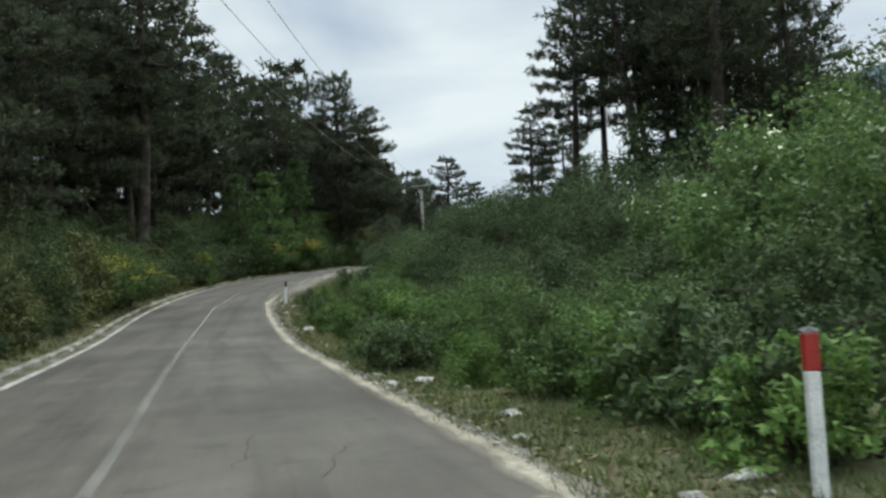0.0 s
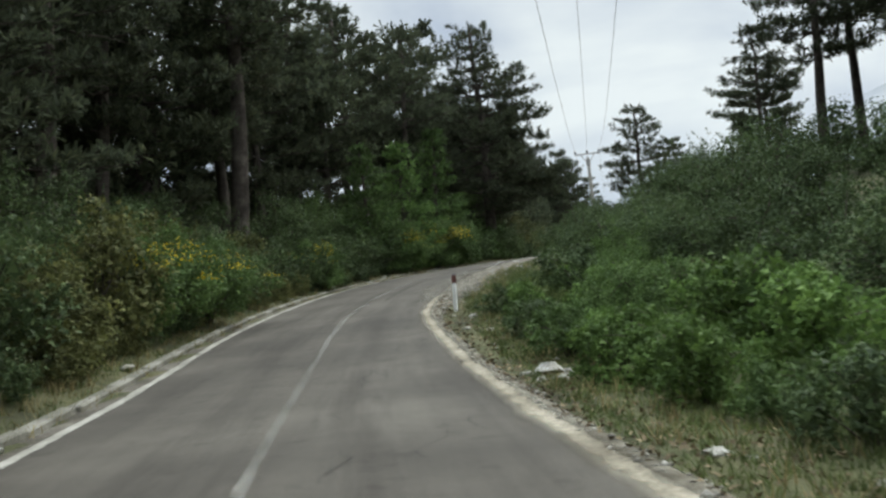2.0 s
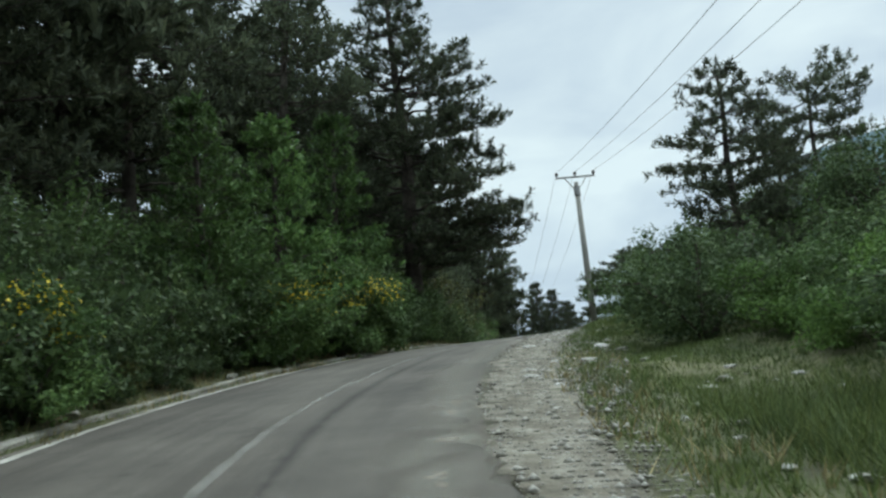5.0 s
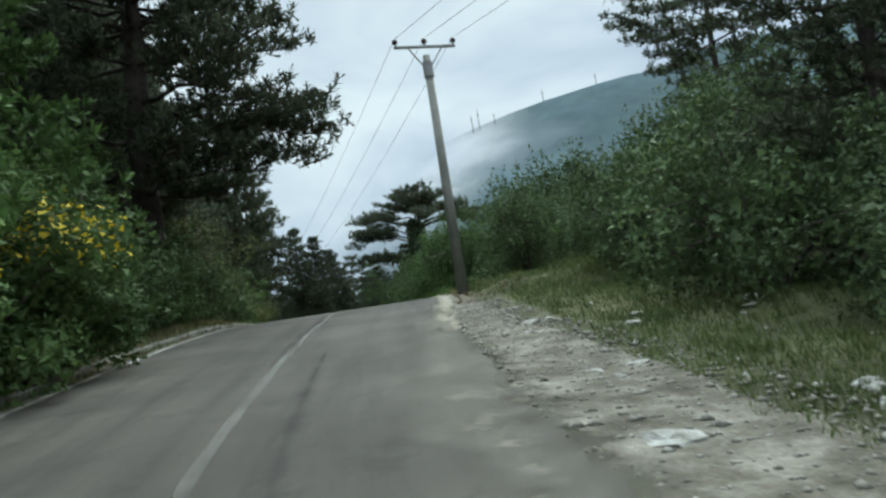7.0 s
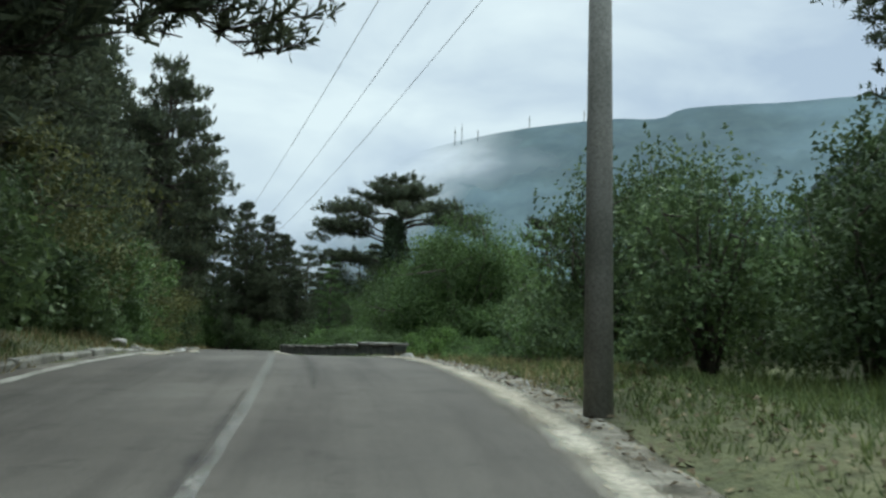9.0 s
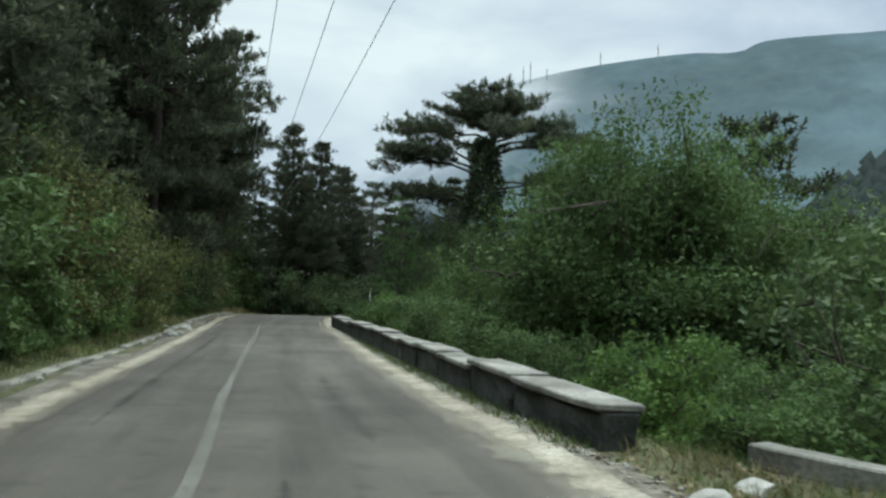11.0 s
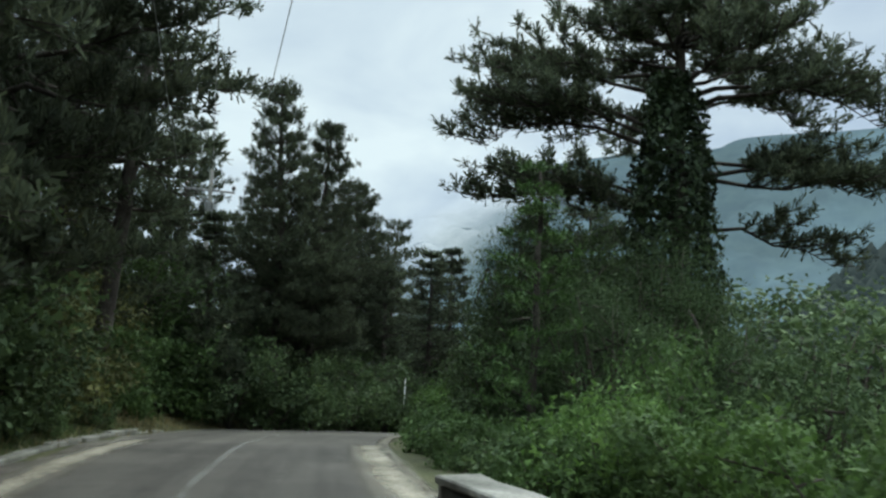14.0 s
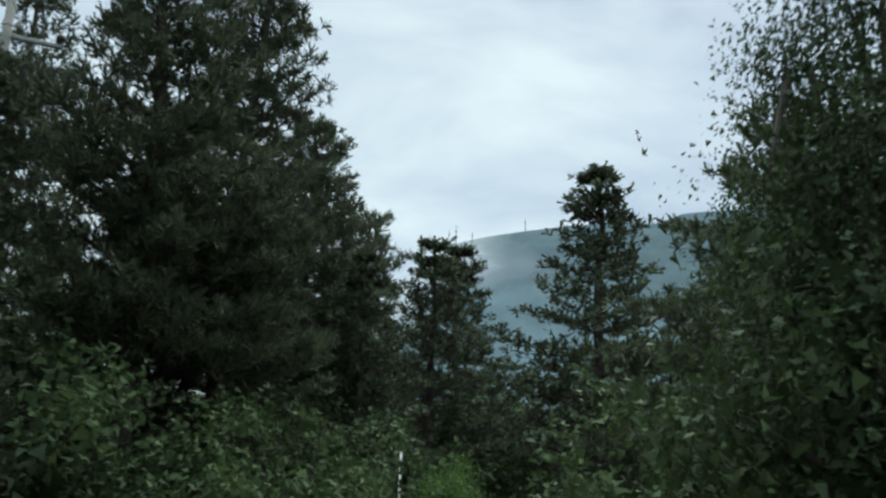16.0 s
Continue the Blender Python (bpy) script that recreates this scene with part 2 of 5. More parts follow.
def worn(m, scale, bare, full, fade=False):
    """Lets the surface below show through in worn spots of the given scale."""
    nt = m.node_tree
    out = nt.nodes["Material Output"]
    top = out.inputs["Surface"].links[0].from_socket
    n = noise_node(nt, scale, 8, 0.68)
    mr = nt.nodes.new("ShaderNodeMapRange")
    mr.interpolation_type = 'SMOOTHSTEP'
    mr.inputs["From Min"].default_value, mr.inputs["From Max"].default_value = bare, full
    nt.links.new(n.outputs["Fac"], mr.inputs["Value"])
    mx, tr = nt.nodes.new("ShaderNodeMixShader"), nt.nodes.new("ShaderNodeBsdfTransparent")
    amount = mr.outputs["Result"]
    if fade:
        # thins out towards both edges of the strip
        uv, sep = nt.nodes.new("ShaderNodeUVMap"), nt.nodes.new("ShaderNodeSeparateXYZ")
        uv.uv_map = "across"
        nt.links.new(uv.outputs["UV"], sep.inputs["Vector"])
        pp, m2 = nt.nodes.new("ShaderNodeMath"), nt.nodes.new("ShaderNodeMath")
        pp.operation, m2.operation = 'PINGPONG', 'MULTIPLY_ADD'
        pp.inputs[1].default_value, m2.inputs[1].default_value = 0.5, 1.3
        nt.links.new(sep.outputs["X"], pp.inputs[0])
        nt.links.new(pp.outputs["Value"], m2.inputs[0])
        nt.links.new(n.outputs["Fac"], m2.inputs[2])
        nt.links.new(m2.outputs["Value"], mr.inputs["Value"])
    nt.links.new(amount, mx.inputs["Fac"])
    nt.links.new(tr.outputs["BSDF"], mx.inputs[1])
    nt.links.new(top, mx.inputs[2])
    nt.links.new(mx.outputs["Shader"], out.inputs["Surface"])


worn(M_PAINT, 6.0, 0.15, 0.9)
worn(M_EDGE, 3.0, 0.3, 0.75, True)
worn(M_DUST, 1.3, 0.7, 1.5, True)
worn(M_PATCH, 1.1, 0.8, 1.75, True)
worn(M_PALE, 3.0, 0.5, 1.2, True)
worn(M_GRAVEL, 1.6, 0.42, 0.8, True)
M_ASPHALT = asphalt()


# ---------------------------------------------------------------- mesh helpers
def mesh_of(name, verts, faces, mats, index=None, smooth=False):
    me = bpy.data.meshes.new(name)
    me.from_pydata([tuple(v) for v in verts], [], [tuple(f) for f in faces])
    for m in (mats if isinstance(mats, (list, tuple)) else [mats]):
        me.materials.append(m)
    if index is not None:
        me.polygons.foreach_set("material_index", np.asarray(index, dtype=np.int32))
    if smooth:
        me.polygons.foreach_set("use_smooth", np.ones(len(me.polygons), dtype=bool))
    me.update()
    return me


def part(name, me, parent, label=""):
    ob = new(name, me)
    ob.parent = parent
    if label:
        tagged(ob, label)
    return ob


def thing(name, label, category, group="", at=None, kind=""):
    ob = new(name)
    ob.empty_display_size = 0.3
    if at is not None:
        ob.matrix_basis = at
    return tagged(ob, label, category, group, kind)


def tube(points, radii, sides=6):
    """Vertices and faces of a tapered tube along points."""
    pts = np.asarray(points, float)
    vs, fs = [], []
    for i, p in enumerate(pts):
        d = pts[min(i + 1, len(pts) - 1)] - pts[max(i - 1, 0)]
        d = d / (np.linalg.norm(d) + 1e-9)
        a = np.cross(d, (0.0, 0.0, 1.0) if abs(d[2]) < 0.9 else (1.0, 0.0, 0.0))
        a /= np.linalg.norm(a) + 1e-9
        b = np.cross(d, a)
        for k in range(sides):
            w = 2 * math.pi * k / sides
            vs.append(p + radii[i] * (math.cos(w) * a + math.sin(w) * b))
    for i in range(len(pts) - 1):
        for k in range(sides):
            k2 = (k + 1) % sides
            fs.append((i * sides + k, i * sides + k2, (i + 1) * sides + k2, (i + 1) * sides + k))
    fs.append(tuple(range(sides))[::-1])
    fs.append(tuple((len(pts) - 1) * sides + k for k in range(sides)))
    return vs, fs


def joined(pieces):
    vs, fs = [], []
    for v, f in pieces:
        o = len(vs)
        vs.extend(v)
        fs.extend(tuple(i + o for i in q) for q in f)
    return vs, fs


def box(lo, hi, bevel=0.0):
    bm = bmesh.new()
    bmesh.ops.create_cube(bm, size=1.0)
    s = [hi[i] - lo[i] for i in range(3)]
    bmesh.ops.scale(bm, vec=s, verts=bm.verts)
    bmesh.ops.translate(bm, vec=[(hi[i] + lo[i]) / 2 for i in range(3)], verts=bm.verts)
    if bevel:
        bmesh.ops.bevel(bm, geom=bm.edges[:], offset=bevel, segments=1, affect='EDGES')
    bm.verts.index_update()
    out = [v.co.copy() for v in bm.verts], [tuple(v.index for v in f.verts) for f in bm.faces]
    bm.free()
    return out


# ---------------------------------------------------------------- the road's line and the ground
CONTROL = np.array([
    (9.0, -30, -1.9), (-1.2, 0, 0.1), (-3.65, 8, 0.72), (-6.0, 15, 1.3), (-8.3, 22, 1.9), (-10.75, 30, 2.75), (-13.2, 39.5, 4.2),
    (-14.6, 48, 5.5), (-14.85, 55, 6.6), (-14.2, 63, 7.75), (-13.2, 69, 8.55), (-12.05, 75, 9.25), (-10.9, 81, 9.85), (-9.95, 87, 10.25),
    (-9.0, 95, 10.42), (-8.75, 104, 10.3), (-8.25, 116, 10.2), (-7.65, 127, 10.3), (-7.1, 133, 10.37), (-6.1, 140, 10.35), (-3.9, 147, 10.2),
    (0.5, 153, 9.9), (7, 157, 9.4), (16, 159, 8.7), (40, 160, 7.0), (90, 158, 4.0)])


def catmull(c, step):
    out = []
    for i in range(len(c) - 1):
        p0, p1, p2, p3 = c[max(i - 1, 0)], c[i], c[i + 1], c[min(i + 2, len(c) - 1)]
        n = max(2, int(np.linalg.norm(p2 - p1) / step))
        for t in np.arange(n) / n:
            out.append(0.5 * (2 * p1 + (p2 - p0) * t + (2 * p0 - 5 * p1 + 4 * p2 - p3) * t * t + (3 * p1 - p0 - 3 * p2 + p3) * t ** 3))
    return np.array(out + [c[-1]])


LINE = catmull(CONTROL, 0.2)
for _ in range(30):
    LINE[1:-1] = 0.25 * LINE[:-2] + 0.5 * LINE[1:-1] + 0.25 * LINE[2:]
TAN = np.gradient(LINE[:, :2], axis=0)
TAN /= np.linalg.norm(TAN, axis=1)[:, None]
RIGHT = np.stack([TAN[:, 1], -TAN[:, 0]], 1)
ARC = np.concatenate([[0], np.cumsum(np.linalg.norm(np.diff(LINE, axis=0), axis=1))])
END = LINE[:, 0] > -3.0
END[LINE[:, 1] < 120] = False
W_LEFT = np.interp(LINE[:, 1], [0, 20, 41, 50, 58, 68, 78, 90, 98, 128, 135, 160], [2.8, 2.85, 2.95, 3.05, 3.25, 3.3, 3.15, 2.75, 2.58, 2.48, 2.75, 2.8])
W_RIGHT = np.interp(LINE[:, 1], [0, 7, 13, 18, 23, 28, 32, 36, 40, 48, 62, 72, 76, 81, 98, 107, 117, 126, 134, 140], [3.65, 3.6, 3.45, 3.35, 3.1, 3.0, 2.82, 2.6, 2.4, 2.6, 2.5, 2.58, 2.8, 3.15, 3.3, 3.35, 3.3, 3.05, 3.0, 3.05])


def smooth(a, b, x):
    t = np.clip((x - a) / (b - a), 0, 1)
    return t * t * (3 - 2 * t)


def lumps(x, y, size, seed=0):
    return noise.noise(Vector((x / size, y / size, seed * 7.3)))


def beside(y, u):
    """The place at the side of the road: the road's line at that y (before the last bend), u metres to the right."""
    i = int(np.argmin(np.abs(LINE[:, 1] - y) + END * 1000))
    p = LINE[i, :2] + RIGHT[i] * u
    return float(p[0]), float(p[1])


def ground_z(x, y):
    d2 = (LINE[:, 0] - x) ** 2 + (LINE[:, 1] - y) ** 2
    i = int(np.argmin(d2))
    u = float((x - LINE[i, 0]) * RIGHT[i, 0] + (y - LINE[i, 1]) * RIGHT[i, 1])
    far = math.sqrt(float(d2[i]))
    s = 1 if u > 0 else -1
    u = s * max(abs(u), far) if far > 12 else u
    zr, yy = float(LINE[i, 2]), float(LINE[i, 1])
    valley = float(smooth(93, 106, yy)) if not END[i] else 1.0
    if u < 0:
        a = -u - float(W_LEFT[i])
        if a < 0:
            return zr - 0.1
        h = 0.12 * float(smooth(0.55, 1.05, a)) + 0.18 * max(0.0, min(a - 0.8, 5)) + 0.36 * max(0.0, min(a - 5.6, 60))
        h *= 1.0 if not END[i] else float(np.interp(LINE[i, 0], [-3, 15, 50], [1, 0.25, -0.2]))
        h += 0.25 * lumps(x, y, 2.5) * float(smooth(0.8, 3, a)) + 1.4 * lumps(x, y, 14, 1) * float(smooth(5, 15, a))
        return zr + h
    b = u - float(W_RIGHT[i])
    if b < 0:
        return zr - 0.1
    mound = math.exp(-((yy - 80) / 8) ** 2)
    hill = 0.05 * min(b, 3) * -1 + 0.45 * mound * float(smooth(0.3, 2.0, b)) + 0.2 * max(0.0, min(b - 5, 28))
    drop = -0.06 * min(b, 1.2) - 0.36 * max(0.0, min(b - 1.2, 20))
    h = hill * (1 - valley) + drop * valley
    h += 0.06 * lumps(x, y, 0.8, 3) * float(smooth(0.3, 1.5, b)) + 0.25 * lumps(x, y, 2.5) * float(smooth(1.5, 4, b)) + 1.2 * lumps(x, y, 14, 2) * float(smooth(6, 16, b))
    return zr + h


def spaced(lo, hi, step, far_lo, far_hi):
    mid = list(np.arange(lo, hi + 0.01, step))
    a, s = [], step
    while (a[-1] if a else lo) > far_lo:
        s *= 1.35
        a.append((a[-1] if a else lo) - s)
    b, s = [], step
    while (b[-1] if b else hi) < far_hi:
        s *= 1.35
        b.append((b[-1] if b else hi) + s)
    return np.array(a[::-1] + mid + b)


def build_ground():
    xs, ys = spaced(-32, 16, 0.6, -2600, 2600), spaced(-12, 168, 0.8, -2600, 2600)
    nx, ny = len(xs), len(ys)
    zz = np.zeros((ny, nx))
    for j, y in enumerate(ys):
        for i, x in enumerate(xs):
            zz[j, i] = ground_z(float(np.clip(x, -90, 110)), float(np.clip(y, -60, 240)))
    away = np.maximum(np.maximum(np.abs(xs[None, :]) - 120, np.abs(ys[:, None] - 90) - 150), 0)
    zz -= np.minimum(away * 0.12, 60)
    verts = [(xs[i], ys[j], zz[j, i]) for j in range(ny) for i in range(nx)]
    faces = [(j * nx + i, j * nx + i + 1, (j + 1) * nx + i + 1, (j + 1) * nx + i) for j in range(ny - 1) for i in range(nx - 1)]
    return new("ground", mesh_of("ground", verts, faces, M_SOIL, smooth=True))


ground = tagged(build_ground(), "mossy forest soil with leaf litter under the trees", "ground", kind="structure")


def strip(name, u0, u1, dz, mat, across=2, i0=0, i1=None, jitter=0.0, crown=0.0, seed=0, drape=False):
    """A strip along the road between the lateral lines u0 and u1 (arrays), dz above the road."""
    i1 = len(LINE) if i1 is None else i1
    vs, fs, uv = [], [], []
    for i in range(i0, i1):
        for k in range(across):
            f = k / (across - 1)
            u = u0[i] * (1 - f) + u1[i] * f
            if jitter and k in (0, across - 1):
                u += jitter * (lumps(LINE[i, 0], LINE[i, 1], 0.9, seed + k) + 0.5 * lumps(LINE[i, 0], LINE[i, 1], 0.35, seed + k))
            p = LINE[i, :2] + RIGHT[i] * u
            z = LINE[i, 2] + dz + crown * (1 - (u / 3.0) ** 2)
            if drape and u > W_RIGHT[i]:
                z = ground_z(p[0], p[1]) + 0.03 - 0.06 * (k == across - 1)
            vs.append((p[0], p[1], z))
            uv.append((u, ARC[i], f))
    for i in range(i1 - i0 - 1):
        for k in range(across - 1):
            a = i * across + k
            fs.append((a, a + 1, a + across + 1, a + across))
    me = mesh_of(name, vs, fs, mat, smooth=True)
    layer = me.uv_layers.new(name="along")
    uv = np.array(uv)[np.array(fs).ravel()]
    layer.data.foreach_set("uv", np.ascontiguousarray(uv[:, :2]).ravel())
    layer = me.uv_layers.new(name="across")
    layer.data.foreach_set("uv", np.ascontiguousarray(uv[:, [2, 1]]).ravel())
    return me


ZERO = np.zeros(len(LINE))
road = tagged(new("road", strip("road", -W_LEFT - 0.05, W_RIGHT + 0.05, 0.0, M_ASPHALT, 9, jitter=0.12, seed=5)), "worn grey asphalt mountain road with patches", "road", kind="structure")

# marks and gravel
centre = tagged(new("centre_line", strip("centre_line", ZERO - 0.06, ZERO + 0.06, 0.006, M_PAINT, jitter=0.014, seed=21)), "faded white centre line on the asphalt", "road marking", kind="structure")
tagged(new("edge_line", strip("edge_line", -W_LEFT - 0.1, -W_LEFT + 0.1, 0.009, M_EDGE, 5, i1=int(np.argmin(np.abs(LINE[:, 1] - 95))), jitter=0.05, seed=23)), "dusty white edge line beside the kerb", "road marking", kind="structure")
W_GRAVEL = np.interp(LINE[:, 1], [0, 38, 48, 60, 72, 80, 90, 97, 130], [0.25, 0.3, 1.1, 2.2, 1.0, 0.5, 0.9, 0.35, 0.3])
gutter = tagged(new("gutter", strip("gutter", -W_LEFT - 0.5, -W_LEFT - 0.02, 0.004, M_GUTTER, 5, jitter=0.05, seed=51)), "brown silt and crumbs between edge line and kerb", "gutter", kind="structure")
shoulder = tagged(new("shoulder", strip("shoulder", W_RIGHT - 0.12, W_RIGHT + W_GRAVEL, 0.009, M_GRAVEL, 9, jitter=0.3, seed=11, drape=True)), "pale limestone gravel beside the asphalt", "gravel", kind="structure")
i_a, i_b = int(np.argmin(np.abs(LINE[:, 1] - 44))), int(np.argmin(np.abs(LINE[:, 1] - 73)))
dust = tagged(new("dust_strip", strip("dust_strip", W_RIGHT - 1.5 - 0.25 * np.sin(ARC * 0.7), W_RIGHT + 0.7, 0.02, M_DUST, 11, i_a, i_b, jitter=0.3, seed=31, drape=True)), "thin grey dust and grit spread on the asphalt", "gravel", kind="structure")
for ya, yb, ua, ub in ((98.5, 106.5, 0.9, 2.3), (46, 71, 0.25, 0.95), (70, 84, -0.4, 0.2), (84, 97, 0.3, 1.1), (100, 122, -1.6, -0.9)):
    ja, jb = int(np.argmin(np.abs(LINE[:, 1] - ya))), int(np.argmin(np.abs(LINE[:, 1] - yb)))
    swell = ZERO.copy()
    swell[ja:jb] = np.sin(np.linspace(0.02, math.pi - 0.02, jb - ja)) ** 0.5
    tagged(new("asphalt_patch", strip("asphalt_patch", (ua + ub) / 2 - swell * (ub - ua) / 2, (ua + ub) / 2 + swell * (ub - ua) / 2, 0.008, M_PATCH, 7, ja, jb, jitter=0.16, seed=int(ya))), "dark worn streak in the asphalt", "road patch", kind="structure")


def cracks(count, seed):
    """Thin wandering cracks in the right lane."""
    rng = np.random.default_rng(seed)
    vs, fs = [], []
    for _ in range(count):
        i, u = int(np.argmin(np.abs(LINE[:, 1] - rng.uniform(6, 44)))), rng.uniform(0.5, 2.6)
        for step in range(int(rng.integers(5, 16))):
            i, u = i + 1, u + rng.normal(0.03, 0.09)
            p, w = LINE[i, :2] + RIGHT[i] * u, rng.uniform(0.003, 0.01)
            n = len(vs)
            vs += [(*(p - RIGHT[i] * w), LINE[i, 2] + 0.006), (*(p + RIGHT[i] * w), LINE[i, 2] + 0.006)]
            if step:
                fs.append((n - 2, n - 1, n + 1, n))
    return tagged(new("asphalt_cracks", mesh_of("asphalt_cracks", vs, fs, M_CRACK)), "fine dark cracks in the worn asphalt", "crack", kind="stuff")


cracks(20, 77)
for ya, yb, wide, side in ((-20, 46, 0.55, 1), (71, 94, 0.8, 1), (93, 139, 1.3, 1), (91, 139, 1.0, -1)):
    ja, jb = int(np.argmin(np.abs(LINE[:, 1] - ya))), int(np.argmin(np.abs(LINE[:, 1] - yb)))
    w0, w1 = (W_RIGHT - wide * 0.62, W_RIGHT + wide * 0.38) if side > 0 else (-W_LEFT - wide * 0.15, -W_LEFT + wide * 0.85)
    tagged(new("edge_dust", strip("edge_dust", w0, w1, 0.018, M_PALE, 9, ja, jb, jitter=0.16, seed=37, drape=side > 0)), "pale limestone dust along the asphalt edge", "gravel", kind="structure")


# ---------------------------------------------------------------- plants
def leaves(rng, centres, normals, size, aspect=0.6, spread=0.9):
    """Folded leaves of about size at centres, leaning round normals."""
    n = len(centres)
    d = normals + rng.normal(0, spread, (n, 3))
    d /= np.linalg.norm(d, axis=1)[:, None] + 1e-9
    a = np.cross(d, rng.normal(0, 1, (n, 3)))
    a /= np.linalg.norm(a, axis=1)[:, None] + 1e-9
    b = np.cross(d, a)
    s = (size * rng.uniform(0.6, 1.35, n))[:, None]
    w = b * s * aspect * 0.5
    v = np.stack([centres - a * s * 0.42 - w, centres - a * s * 0.3 + w, centres + a * s * 0.6], 1).reshape(-1, 3)
    return v, np.arange(len(v)).reshape(-1, 3)


def np_mesh(name, v, f, mats, index=None):
    me = bpy.data.meshes.new(name)
    v, f = np.ascontiguousarray(v, dtype=np.float32), np.ascontiguousarray(f, dtype=np.int32)
    k = f.shape[1]
    me.vertices.add(len(v))
    me.vertices.foreach_set("co", v.ravel())
    me.loops.add(f.size)
    me.loops.foreach_set("vertex_index", f.ravel())
    me.polygons.add(len(f))
    me.polygons.foreach_set("loop_start", np.arange(len(f), dtype=np.int32) * k)
    for m in (mats if isinstance(mats, (list, tuple)) else [mats]):
        me.materials.append(m)
    if index is not None:
        me.polygons.foreach_set("material_index", np.asarray(index, dtype=np.int32))
    me.update(calc_edges=True)
    return me


def brushes(rng, centres, aim, size, blades=10, fine=1.0):
    """Needle brushes: each one a puff of blades that fans out along a shoot, wide ends outward or inward by turns."""
    n = len(centres)
    way = aim + rng.normal(0, 0.3, (n, 3))
    way /= np.linalg.norm(way, axis=1)[:, None] + 1e-9
    own = size * rng.uniform(0.7, 1.3, (n, 1))
    c, w, s = np.repeat(centres, blades, 0), np.repeat(way, blades, 0), np.repeat(own, blades, 0)
    m = n * blades
    d = w * 0.8 + rng.normal(0, 0.6, (m, 3))
    d /= np.linalg.norm(d, axis=1)[:, None] + 1e-9
    a = np.cross(d, rng.normal(0, 1, (m, 3)))
    a /= np.linalg.norm(a, axis=1)[:, None] + 1e-9
    p = c + w * s * rng.uniform(-0.15, 0.35, (m, 1))
    e = p + d * s * rng.uniform(0.45, 0.75, (m, 1))
    wide = s * rng.uniform(0.08, 0.14, (m, 1)) * fine
    out = rng.random((m, 1)) < 0.5
    root, tip = np.where(out, e, p), np.where(out, p, e)
    v = np.stack([root - a * wide, root + a * wide, tip], 1).reshape(-1, 3)
    return v, np.arange(len(v)).reshape(-1, 3)


CROWNS = {
    "black": ((0, 0.5), (0.15, 0.85), (0.35, 1.0), (0.6, 0.85), (0.85, 0.55), (1.0, 0.25)),
    "cone": ((0, 0.85), (0.12, 1.0), (0.4, 0.78), (0.7, 0.48), (0.9, 0.24), (1.0, 0.1)),
    "column": ((0, 0.85), (0.2, 1.0), (0.5, 0.8), (0.8, 0.45), (1.0, 0.12)),
    "umbrella": ((0, 0.55), (0.3, 0.9), (0.6, 1.0), (0.85, 0.85), (1.0, 0.45)),
}


